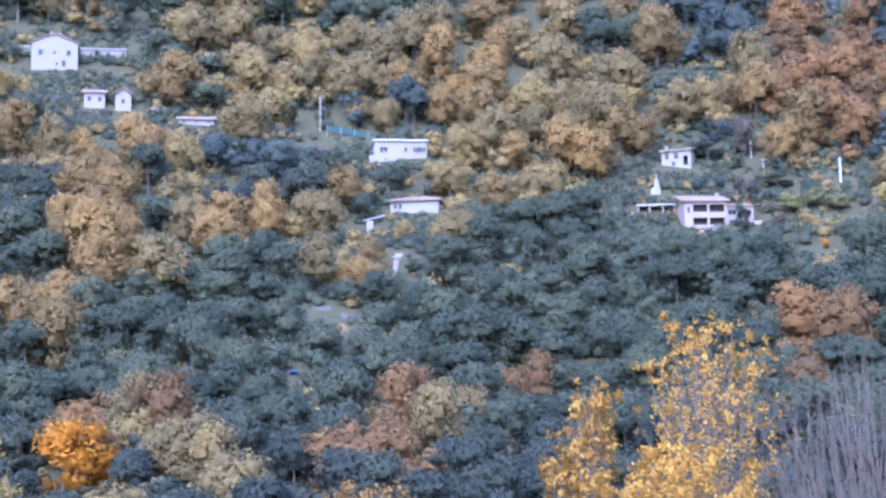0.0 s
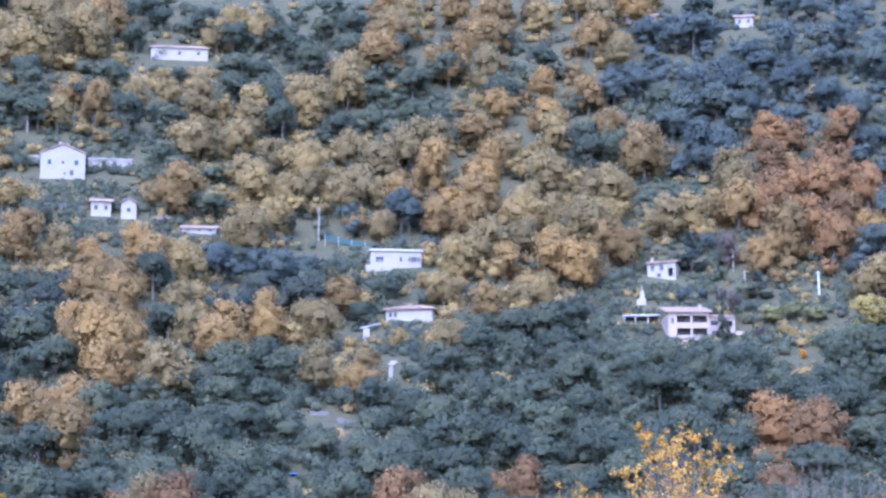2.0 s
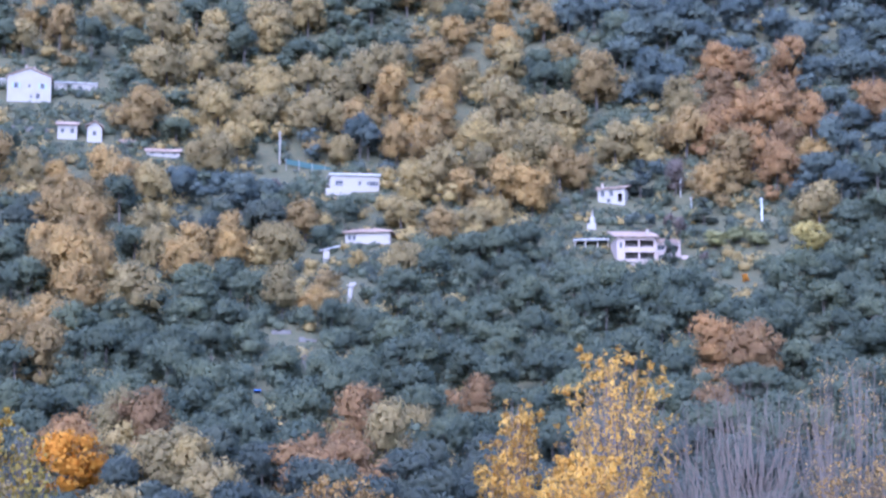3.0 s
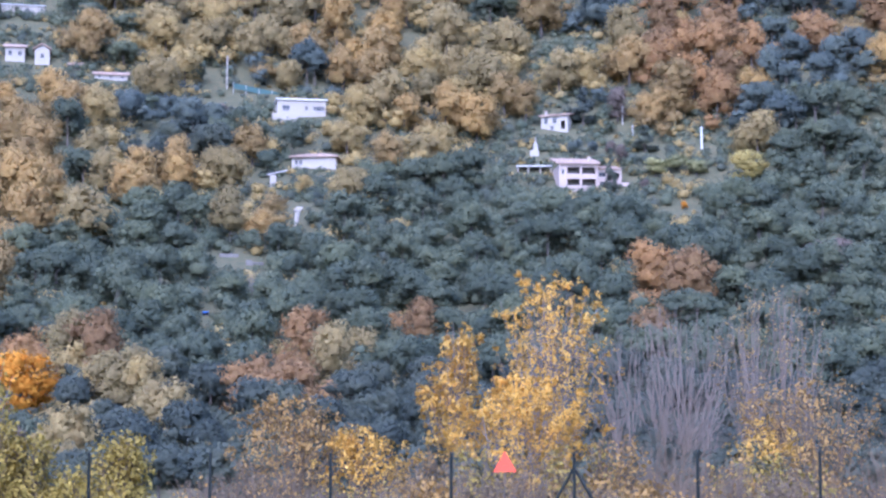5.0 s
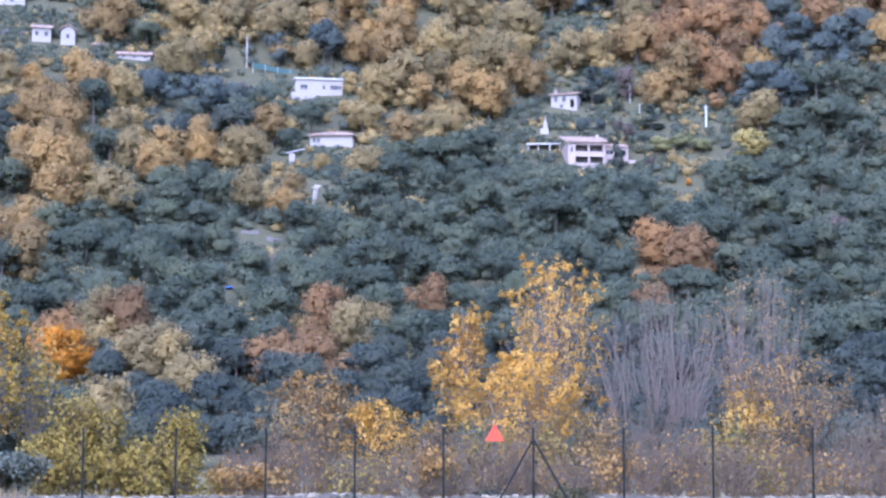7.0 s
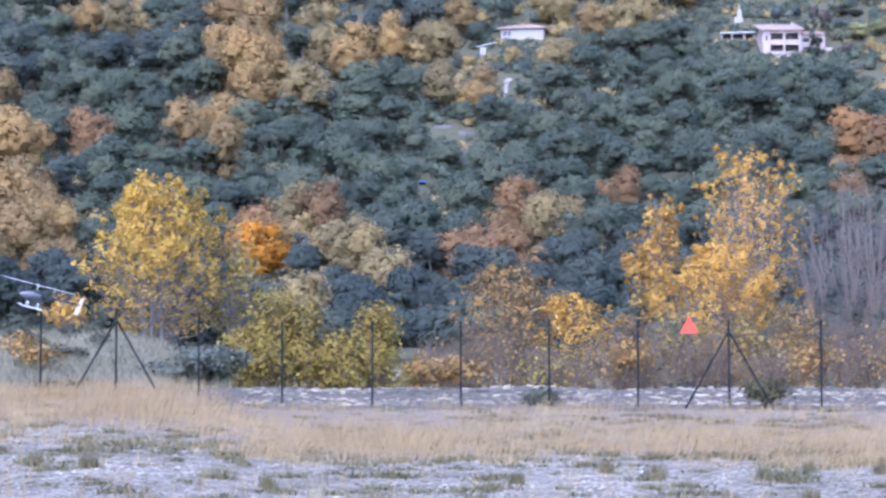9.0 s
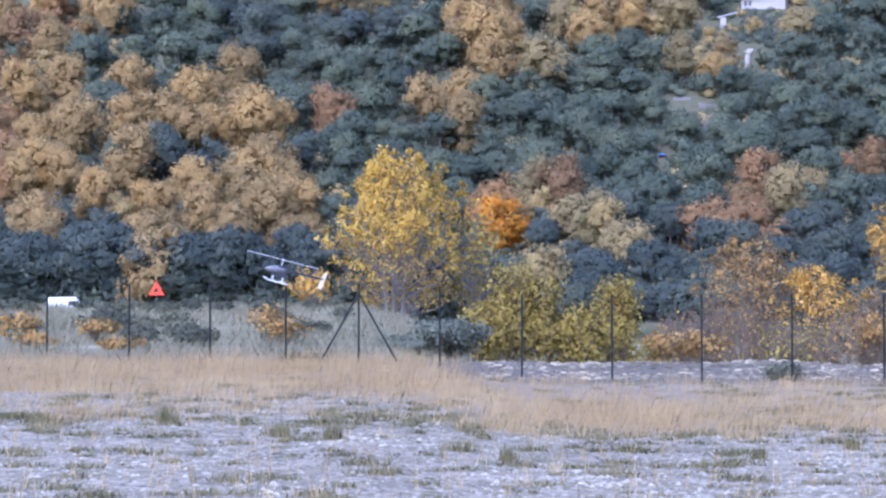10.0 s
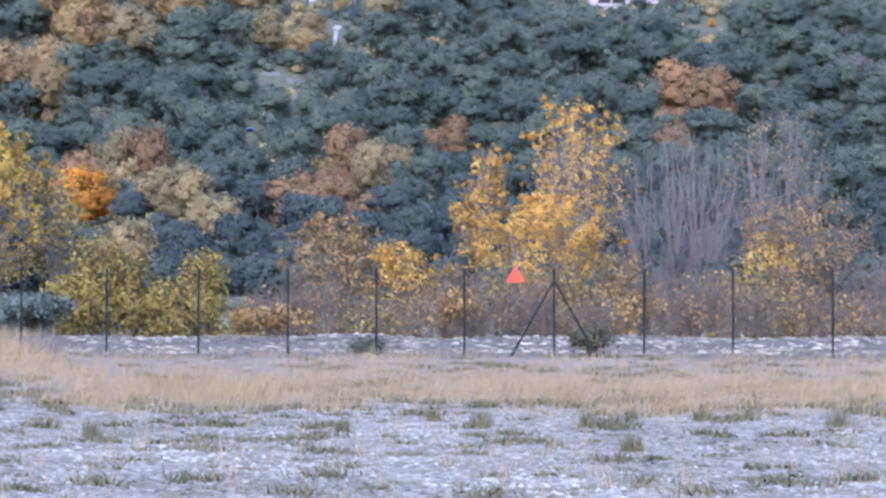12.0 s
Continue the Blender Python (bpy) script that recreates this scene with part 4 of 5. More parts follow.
def mid_house():
    ob = tagged(new("house"), "white bungalow with a low hipped tile roof", "house")
    m = placed(ob, 1.5, 9.2, -8)
    w, h = 1.3 * m, 0.33 * m
    shell(ob, w, h, 7, WHITE, [(-w * 0.4, h * 0.35, 0.7, 1.1, "plain"), (-w * 0.3, h * 0.35, 0.7, 1.1, "plain")])
    sloped_roof(ob, w, 7, h + 0.2, 0.17 * m, kind="hip", over=0.5)
    chimney(ob, w * 0.1, 3.5, h + 0.14 * m, 0.5, 0.4)
    # a slanted pole and a white ruin, built as beam and pillar
    ob = tagged(new("canopy"), "slanted pole above a small white masonry ruin", "canopy")
    m = placed(ob, 0.32, 8.65)
    g = Geo()
    g.box(-0.1 * m, 0.08 * m, 0, 1.2, -1, 0.35 * m)
    part("pillar", g, WHITE, ob, "white masonry pillar")
    g = Geo()
    g.tube((-0.2 * m, 0.3, 0.36 * m), (0.4 * m, 0.3, 0.5 * m), 0.12, 0.12, 6)
    part("beam", g, GREY, ob)


def tower():
    ob = tagged(new("tower"), "slender white rendered tower with a stone cap among pines", "tower")
    m = placed(ob, 1.02, 7.35) * 0.74
    g = Geo()
    n = 10
    for k in range(n):
        z0, z1 = 0.78 * m * k / n, 0.78 * m * (k + 1) / n
        r0, r1 = (0.075 + 0.04 * k / n) * m, (0.075 + 0.04 * (k + 1) / n) * m
        g.tube((-0.05 * m + 0.08 * m * k / n, 0, z0 - (1.5 if k == 0 else 0)), (-0.05 * m + 0.08 * m * (k + 1) / n, 0, z1), r0, r1, 10)
    part("shaft", g, WHITE, ob, "white rendered shaft")
    g = Geo()
    g.box(-0.12 * m, 0.17 * m, -0.14 * m, 0.14 * m, 0.783 * m, 0.84 * m)
    g.box(-0.03 * m, 0.23 * m, -0.12 * m, 0.12 * m, 0.843 * m, 0.95 * m)
    part("cap", g, WHITE, ob, "pale stone cap")


def oratory():
    ob = tagged(new("oratory"), "small white pointed garden monument on a plinth", "monument")
    m = placed(ob, 8.05, 9.62)
    g = Geo()
    g.box(-0.14 * m, 0.12 * m, -0.6, 0.6, -1, 0.13 * m)
    part("plinth", g, WHITE, ob)
    g = Geo()
    g.tube((0.02 * m, 0, 0.133 * m), (0.02 * m, 0, 0.3 * m), 0.085 * m, 0.07 * m, 8)
    g.tube((0.02 * m, 0, 0.303 * m), (0.02 * m, 0, 0.38 * m), 0.07 * m, 0.03 * m, 8)
    g.tube((0.02 * m, 0, 0.38 * m), (0.02 * m, 0, 0.55 * m), 0.025 * m, 0.008 * m, 6)
    part("spire", g, WHITE, ob)


def green_house():
    ob = tagged(new("house"), "white house with a sloping roof beside a conifer", "house")
    m = placed(ob, 8.64, 10.34, -14)
    w, h = 0.8 * m, 0.43 * m
    hs = [(-w * 0.32, h * 0.5, 0.8, 1.3, "plain"), (0.0, h * 0.5, 0.9, 1.3, "plain"), (w * 0.32, h * 0.1, 0.9, 1.7, "open"), (-w * 0.1, h * 0.06, 0.8, 0.9, "plain")]
    shell(ob, w, h, 7, WHITE, hs)
    sloped_roof(ob, w, 7, h + 0.2, 0.13 * m, kind="gable_side")
    chimney(ob, -w * 0.4, 2, h + 0.1 * m, 0.5, 0.8)


def pink_house():
    ob = tagged(new("house"), "pale pink two-storey house with open loggias", "house")
    m = placed(ob, 9.86, 8.52, 10)
    k = 0.9 * m / 61.9
    # main block with two tiers of loggias
    x0, x1 = -76 * k, 2 * k
    w, h = x1 - x0, 52 * k
    cx = (x0 + x1) / 2
    tiers = [(x0 + 29 * k, z, 26 * k, 17 * k, "open") for z in (6 * k, 30 * k)] + [(x0 + 60 * k, z, 28 * k, 17 * k, "open") for z in (6 * k, 30 * k)]
    tiers += [(x0 + 8 * k, 31 * k, 6 * k, 12 * k, "plain")]
    shell(ob, w, h, 8, PINK, tiers, x=cx)
    for z in (30 * k, 6 * k):
        for q in (29.5, 60):
            g = Geo()
            g.box(x0 + (q - 13) * k, x0 + (q + 13) * k, -0.05, -0.003, z - 0.1, z + 3.5 * k)
            part("parapet", g, PINK, ob, "pink loggia parapet")
    g = Geo()
    g.box(x0 + 0.35, x1 - 0.35, 0.31, 1.58, 27 * k, 29 * k)
    part("loggia_floor", g, GREY, ob)
    sloped_roof(ob, w, 8, h + 0.2, 2.4, x=cx, kind="slope", over=0.5)
    # lower wing
    w2 = 50 * k
    shell(ob, w2, 44 * k, 7, PINK, [(2 * k - 13 * k + 24 * k, 29 * k, 15 * k, 10 * k, "plain"), (2 * k + 12 * k, 4 * k, 12 * k, 16 * k, "plain"), (42 * k, 28 * k, 12 * k, 10 * k, "open")], y=0.8, x=27.3 * k, name="wing_wall")
    sloped_roof(ob, w2 - 0.8, 7, 44 * k + 0.2, 1.7, y=0.8, x=28.2 * k, kind="slope", over=0.3)
    chimney(ob, -8 * k, 4, h + 1.4, 0.5, 0.7)
    g = Geo()
    g.box(52.5 * k, 70 * k, 0.5, 0.8, -3, 18 * k)
    part("garden_wall", g, PINK, ob, "low pink garden wall")
    ob = tagged(new("pergola"), "long pale pergola beam on posts beside the pink house", "pergola")
    m = placed(ob, 8.05, 9.04)
    g = Geo()
    g.box(-0.55 * m, 0.5 * m, -0.2, 2.2, 0.2 * m, 0.245 * m)
    part("beam", g, GREY, ob, "pale concrete beam")
    for q in (-0.5, -0.2, 0.15, 0.45):
        g = Geo()
        g.box(q * m - 0.12, q * m + 0.12, 0, 0.25, -1, 0.2 * m - 0.003)
        part("post", g, WHITE, ob)


def pole(az, el, height, r, label, mat):
    ob = tagged(new("pole"), label, "pole", "poles on the hillside")
    m = placed(ob, az, el)
    g = Geo()
    g.tube((0, 0, -1), (0, 0, height * m), r, r * 0.75, 10)
    g.tube((0, 0, height * m), (0, 0, height * m + 0.1), r * 0.9, r * 0.2, 10)
    part("shaft", g, mat, ob)
    g = Geo()
    g.box(-r * 2.2, r * 2.2, -0.05, 0.05, height * m * 0.93, height * m * 0.93 + 0.1)
    part("crossarm", g, GREY, ob)


tall_house()
annex()
small_house(-7.28, 12.05, 0.55, 0.42, "gable_side", "small white house with a tile roof below the garden")
small_house(-6.5, 12.0, 0.42, 0.45, "gable_front", "small white gabled house partly behind a tree", 1)
small_house(-5.55, 11.95, 0.35, 0.12, "gable_side", "tiny white shed beside the lane", 1)
small_house(-4.5, 11.65, 0.95, 0.14, "gable_side", "long low white shed among the oaks", 3)
small_house(-5.3, 16.7, 1.6, 0.35, "hip", "white house high among the pines", 3)
small_house(11.4, 17.5, 0.5, 0.3, "gable_side", "white house far up the slope", 2)
small_house(8.4, 17.75, 0.9, 0.22, "gable_side", "long white house far up the slope", 3)
long_house()
mid_house()
tower()
oratory()
green_house()
pink_house()
pole(-1.1, 11.5, 0.98, 0.19, "thick white pole beside the sports court", WHITE)
pole(-9.5, 14.38, 0.58, 0.16, "white pole above the tall house", WHITE)
pole(10.66, 10.45, 0.55, 0.14, "thin grey pole behind the pink house", GREY)
pole(12.96, 9.75, 0.65, 0.22, "pale pole beside the yellow bush", STONE)
pole(10.95, 9.95, 0.5, 0.1, "thin grey pole behind the pink house", GREY)


def court_fence():
    ob = tagged(new("court_fence"), "blue green netting fence round a court", "fence")
    m = placed(ob, -0.15, 11.35, -4)
    g = Geo()
    for i in range(12):
        xa, xb = (-0.75 + i * 0.125) * m, (-0.75 + (i + 1) * 0.125) * m
        za, zb = 0.33 * m - i * 0.026 * m, 0.33 * m - (i + 1) * 0.026 * m
        k = len(g.v)
        g.v += [Vector((x, y, z)) for y in (0, 0.04) for x, z in ((xa, za - 0.16 * m), (xb, zb - 0.16 * m), (xb, zb), (xa, za))]
        g.f += [(k, k + 1, k + 2, k + 3), (k + 7, k + 6, k + 5, k + 4), (k + 3, k + 2, k + 6, k + 7), (k, k + 4, k + 5, k + 1)]
    part("net", g, NET, ob)
    for i in range(0, 13, 3):
        g = Geo()
        x, z = (-0.75 + i * 0.125) * m, 0.33 * m - i * 0.026 * m
        g.tube((x, -0.06, -1), (x, -0.06, z + 0.1), 0.06, 0.06, 6)
        part("post", g, GREY, ob)


court_fence()


def stone_wall(az, el, wd, hd, turn, label):
    ob = tagged(new("retaining_wall"), label, "wall", "stone walls on the slope")
    m = placed(ob, az, el, turn)
    rng = random.Random(int(az * 100))
    g = Geo()
    x = -wd * m / 2
    while x < wd * m / 2:
        z = -0.4
        w = rng.uniform(0.5, 1.0)
        while z < hd * m:
            hh = rng.uniform(0.25, 0.45)
            g.box(x, x + w - 0.03, rng.uniform(-0.06, 0.06), 0.5, z, z + hh - 0.03)
            z += hh
        x += w
    part("stones", g, FIELD_STONE, ob)


stone_wall(-0.95, 6.55, 0.5, 0.09, 10, "pale stone wall along a track among the pines")
stone_wall(-0.2, 6.3, 0.45, 0.1, 18, "pale stone wall beside the track below the tower")
stone_wall(-8.2, 12.25, 1.3, 0.12, 2, "grey stone terrace wall below the white house")
ob = tagged(new("tarpaulin"), "blue plastic sheet folded over a stack of logs", "tarpaulin")
m = placed(ob, -1.55, 4.85)
g = Geo()
for i in range(7):
    g.tube(((-0.06 + i * 0.02) * m, 0, 0.03 * m), ((-0.06 + i * 0.02) * m, 0.8, 0.03 * m), 0.05 * m, 0.05 * m, 8)
g.box(-0.1 * m, 0.09 * m, -0.05, 0.8, 0.09 * m, 0.12 * m)
part("sheet", g, TARP, ob)


# ---- fence ----
def fence_post(az, braced):
    p = at(az, fence_line(az))
    ob = new("fence_post")
    ob.location = p
    ob.rotation_euler = (0, 0, radians(-az))
    tagged(ob, "dark green steel fence post with two diagonal braces" if braced else "slim dark green steel fence post in the gravel", "fence post", "posts of the wire fence")
    g = Geo()
    g.tube((0, 0, -0.3), (0, 0, 2.27), 0.03, 0.03, 8)
    part("tube", g, POST, ob)
    g = Geo()
    g.tube((0, 0, 2.27), (0, 0, 2.3), 0.034, 0.014, 8)
    part("cap", g, POST, ob)
    if braced:
        for s in (-1, 1):
            g = Geo()
            g.tube((s * 0.03, 0, 1.95), (s * 1.18, -0.1 * s, -0.1), 0.029, 0.029, 8)
            part("brace", g, POST, ob)
    return ob


def fence_line(az):
    return 49.5 + 4.0 * smooth(8, -12, az) + 8 * smooth(-10, -24, az)


for az in (-24.2, -21.95, -20.0, -17.6, -15.2, -12.93, -10.73, -8.28, -5.79, -3.07, -0.39, 2.28, 4.95, 7.66, 10.37, 13.02, 15.95, 18.7, 21.5):
    fence_post(az, az in (-10.73, 7.66))


# ---- markers, van, model helicopter ----
def marker(az, d, el, size, hollow):
    """A red triangular flight-zone marker on a thin pole."""
    base = at(az, d)
    ob = tagged(new("marker_sign"), "red triangular marker with a hollow centre on a pole" if hollow else "solid red triangular marker on a thin pole", "sign", "red triangular markers")
    ob.location = base
    ob.rotation_euler = (0, 0, radians(-az))
    z = EYE + d * math.tan(radians(el)) - base.z
    hgt = size * 0.9
    outer = [Vector((-size / 2, 0, z)), Vector((size / 2, 0, z)), Vector((0, 0, z + hgt))]
    mid = (outer[0] + outer[1] + outer[2]) / 3
    k = 0.36 if hollow else 0.08
    inner = [mid + (p - mid) * k for p in outer]
    g = Geo()
    for y in (0, 0.03):
        g.v += [p + Vector((0, y, 0)) for p in outer + inner]
    for i in range(3):
        j = (i + 1) % 3
        g.f += [(i, j, 3 + j, 3 + i), (6 + j, 6 + i, 9 + i, 9 + j), (i, 6 + i, 6 + j, j), (3 + i, 3 + j, 9 + j, 9 + i)]
    part("panel", g, RED, ob)
    g = Geo()
    g.tube((0, 0.06, -0.3), (0, 0.06, z + hgt * 0.6), 0.02, 0.02, 6)
    part("pole", g, BARK, ob, "thin brown pole")


marker(6.49, 72, 0.34, 0.72, False)
marker(-16.8, 100, 0.72, 0.85, True)


def van():
    az, d = -19.4, 141
    ob = tagged(new("van"), "white panel van parked behind the grassy bank", "van")
    p = at(az, d)
    ob.location = p - Vector((0, 0, 0.45))
    ob.rotation_euler = (0, 0, radians(-az + 3))
    ob.scale = (0.85, 0.9, 0.8)
    g = Geo()
    rings = ((-1.75, 0.55, 0.75, 0.75), (-1.72, 0.3, 1.7, 0.85), (-1.6, 0.3, 1.95, 0.85), (0.6, 0.3, 1.98, 0.85), (1.15, 0.3, 1.3, 0.82), (1.75, 0.35, 1.05, 0.75), (1.85, 0.5, 0.8, 0.65))
    for x, lo, hi, half in rings:
        g.v += [Vector((x, -half, lo)), Vector((x, -half, hi - 0.35)), Vector((x, -half * 0.85, hi)), Vector((x, half * 0.85, hi)), Vector((x, half, hi - 0.35)), Vector((x, half, lo))]
    for i in range(len(rings) - 1):
        for j in range(6):
            q = (j + 1) % 6
            g.f.append((i * 6 + j, i * 6 + 6 + j, i * 6 + 6 + q, i * 6 + q))
    g.f += [tuple(range(5, -1, -1)), tuple(range(len(rings) * 6 - 6, len(rings) * 6))]
    part("body", g, VAN, ob)
    for x in (0.05,):
        g = Geo()
        g.box(x - 0.05, x + 0.55, -0.9, -0.852, 1.25, 1.62)
        part("window", g, GLASS, ob, "dark side window")
    for x in (-1.15, 1.15):
        for y in (-0.8, 0.8):
            g = Geo()
            g.tube((x, y - 0.1, 0.32), (x, y + 0.1, 0.32), 0.32, 0.32, 16)
            wh = part("wheel", g, DARK, ob, "dark rubber tyre")
            g = Geo()
            g.tube((x, y - 0.12, 0.32), (x, y + 0.12, 0.32), 0.18, 0.18, 12)
            part("rim", g, GREY, wh)


VAN = plain_material("white_car_paint", (0.72, 0.73, 0.74), (0.8, 0.81, 0.82), 1, 0.3, 0, 0, 0.5)
BLADE = plain_material("pale_blade", (0.6, 0.6, 0.6), (0.75, 0.75, 0.75), 4, 0.4)
CARBON = plain_material("dark_carbon_frame", (0.03, 0.03, 0.035), (0.06, 0.06, 0.07), 8, 0.4)
SKIN = plain_material("white_skid_plastic", (0.6, 0.61, 0.64), (0.75, 0.76, 0.78), 4, 0.4, 0, 0, 0.5)
POD = plain_material("grey_canopy_paint", (0.06, 0.065, 0.075), (0.22, 0.22, 0.23), 6, 0.3, 0, 0, 0.5)
CREAM = plain_material("cream_fin", (0.68, 0.55, 0.42), (0.78, 0.64, 0.5), 4, 0.5)
van()


def helicopter():
    """A radio-controlled model helicopter in flight, 1.6 m across its rotor."""
    az, el, d = -13.1, 1.45, 40
    ob = tagged(new("model_helicopter"), "white and black radio-controlled model helicopter in flight", "model helicopter")
    ob.matrix_basis = pose(d * math.sin(radians(az)), d * math.cos(radians(az)), EYE + d * math.tan(radians(el)), 6, 14, -az + 12)

    def rings(g, rows, n=14):
        k0 = len(g.v)
        for x, cz, ry, rz in rows:
            for i in range(n):
                w = 2 * math.pi * i / n
                g.v.append(Vector((x, ry * math.cos(w), cz + rz * math.sin(w))))
        for i in range(len(rows) - 1):
            for j in range(n):
                q = (j + 1) % n
                g.f.append((k0 + i * n + j, k0 + i * n + q, k0 + (i + 1) * n + q, k0 + (i + 1) * n + j))
    g = Geo()
    rings(g, ((-0.34, -0.02, 0.01, 0.01), (-0.31, -0.01, 0.04, 0.035), (-0.24, 0.0, 0.06, 0.06), (-0.14, 0.01, 0.075, 0.085), (-0.02, 0.02, 0.07, 0.08), (0.08, 0.03, 0.06, 0.07), (0.12, 0.03, 0.03, 0.04)))
    part("canopy", g, POD, ob, "grey and white glossy canopy", True)
    g = Geo()
    g.box(-0.18, 0.16, -0.05, 0.05, -0.12, -0.05)
    g.box(-0.06, 0.14, -0.045, 0.045, -0.045, 0.12)
    part("frame", g, CARBON, ob, "dark carbon side frame")
    g = Geo()
    g.tube((0.1, 0, 0.04), (0.95, 0, 0.06), 0.022, 0.016, 10)
    bm = part("tail_boom", g, CARBON, ob, "thin dark tail boom")
    g = Geo()
    g.v += [Vector(p) for p in ((0.86, -0.006, -0.14), (0.95, -0.006, -0.16), (1.0, -0.006, 0.2), (0.93, -0.006, 0.2), (0.86, 0.006, -0.14), (0.95, 0.006, -0.16), (1.0, 0.006, 0.2), (0.93, 0.006, 0.2))]
    g.f += [(0, 1, 2, 3), (7, 6, 5, 4), (0, 4, 5, 1), (1, 5, 6, 2), (2, 6, 7, 3), (3, 7, 4, 0)]
    part("fin", g, CREAM, bm, "cream tail fin")
    g = Geo()
    g.box(0.93, 0.95, 0.03, 0.036, -0.08, 0.2)
    part("tail_rotor", g, BLADE, bm)
    for s in (-1, 1):
        g = Geo()
        pts = [Vector((-0.3, s * 0.13, -0.2)), Vector((-0.22, s * 0.13, -0.235)), Vector((0.2, s * 0.13, -0.235))]
        for a, b in zip(pts, pts[1:]):
            g.tube(a, b, 0.012, 0.012, 8)
        part("skid", g, SKIN, ob, "white skid tube")
        for x in (-0.13, 0.09):
            g = Geo()
            g.tube((x, s * 0.03, -0.12), (x, s * 0.13, -0.235), 0.011, 0.011, 6)
            part("skid_strut", g, SKIN, ob)
    g = Geo()
    g.tube((0, 0, 0.1), (0, 0, 0.26), 0.012, 0.012, 8)
    g.tube((0, 0, 0.22), (0, 0, 0.27), 0.035, 0.03, 10)
    hub = part("rotor_mast", g, GREY, ob, "metal rotor mast and hub")
    for s in (-1, 1):
        g = Geo()
        x0, x1 = sorted((s * 0.05, s * 0.79))
        g.box(x0, x1, -0.035, 0.035, 0.243, 0.253)
        part("rotor_blade", g, BLADE, hub, "pale rotor blade")


helicopter()


# ---- ground cover ----
def blade(g, p, h, w, lean, rng):
    a = rng.uniform(0, 6.28)
    side = Vector((math.cos(a), math.sin(a), 0))
    tip = p + Vector((lean.x, lean.y, 1)) * h
    k = len(g.v)
    g.v += [p - side * w, p + side * w, tip]
    nrm = (Vector((0, -0.5, 0.8)) + unit(rng) * 0.3).normalized()
    turn = (side * 2).cross(tip - p)
    g.f.append((k, k + 1, k + 2) if turn.dot(nrm) > 0 else (k + 2, k + 1, k))
    g.n += [nrm] * 3


def straw_cover(az, d):
    """How thick the dry grass stands."""
    x, y = d * math.sin(radians(az)), d * math.cos(radians(az))
    n = 1.2 * noise.noise((x / 3.5, y / 2.0, 2.0)) + 0.9 * noise.noise((x / 0.9, y / 0.7, 7.0))
    left = smooth(-5, -10, az)
    close = 27.5 + 9 * smooth(-5, -15, az)
    far = 38.5 + 19.5 * left
    band = smooth(close - 2.5, close + 3, d + n * 3) * (1 - smooth(far - 3.5, far, d + n * 1.5))
    sparse = 0.34 * smooth(27, 31, d + n * 4) * max(0, 0.5 + n) * (1 - smooth(49, 51, d) * (1 - left))
    return max(0, band * (0.75 + 0.45 * n), sparse)


def dry_grass():
    rng = random.Random(8)
    g, g2 = Geo(), Geo()
    for _ in range(72000):
        az, d = rng.uniform(-25, 22), 25 + 34 * rng.random()
        if rng.random() > straw_cover(az, d):
            continue
        c = at(az, d)
        for _ in range(3):
            p = c + Vector((rng.gauss(0, 0.09), rng.gauss(0, 0.09), -0.02))
            h = rng.uniform(0.1, 0.3) * (1 + 0.9 * noise.noise((c.x / 1.4, c.y / 1.4, 3))) * (1 + 0.6 * smooth(40, 55, d))
            blade(g, p, h, rng.uniform(0.003, 0.008), Vector((rng.gauss(0.18, 0.3), rng.gauss(0, 0.3), 0)), rng)
    # low mats of grass and weeds in the gravel
    for _ in range(13000):
        az = rng.uniform(-25, 22)
        d = 11 + 40 * rng.random() ** 1.1
        n = noise.noise((d * math.sin(radians(az)) / 2.5, d * math.cos(radians(az)) / 2.5, 4.0))
        edge = math.exp(-((d - 28 - 3 * n) / 1.8) ** 2)
        if rng.random() > 0.16 + 0.12 * n + 0.5 * edge:
            continue
        c, big = at(az, d), 0.25 + 1.2 * rng.random() ** 3
        for _ in range(int(75 * big)):
            p = c + Vector((rng.gauss(0, 0.11 * big), rng.gauss(0, 0.09 * big), -0.01))
            blade(g2, p, rng.uniform(0.03, 0.1) * big, rng.uniform(0.007, 0.018), Vector((rng.gauss(0, 0.6), rng.gauss(0, 0.6), 0)), rng)
    for _ in range(700):
        c = at(rng.uniform(-25, 22), rng.uniform(12, 30))
        for _ in range(rng.randint(1, 5)):
            p = c + Vector((rng.gauss(0, 0.03), rng.gauss(0, 0.03), 0))
            blade(g, p, rng.uniform(0.12, 0.3), 0.005, Vector((rng.gauss(0, 0.25), rng.gauss(0, 0.25), 0)), rng)
    tagged(new("dry_grass", g.mesh("dry_grass", STRAW)), "tall dry straw grass in a band before the fence", "grass", kind="stuff")
    g3 = Geo()
    for _ in range(9000):
        az, d = rng.uniform(-25, -5), 58 + 72 * rng.random()
        c = at(az, d)
        if rng.random() > 0.5 + 0.8 * noise.noise((c.x / 5, c.y / 9, 1.5)):
            continue
        for _ in range(4):
            p = c + Vector((rng.gauss(0, 0.25), rng.gauss(0, 0.25), -0.02))
            blade(g3, p, rng.uniform(0.15, 0.55), rng.uniform(0.02, 0.05), Vector((rng.gauss(0, 0.4), rng.gauss(0, 0.4), 0)), rng)
    tagged(new("bank_grass", g3.mesh("bank_grass", ROUGH)), "rough grey green grass on the bank beyond the fence", "grass", kind="stuff")
    tagged(new("low_grass", g2.mesh("low_grass", GREEN_GRASS)), "sparse low grass growing through pale gravel", "grass", kind="stuff")


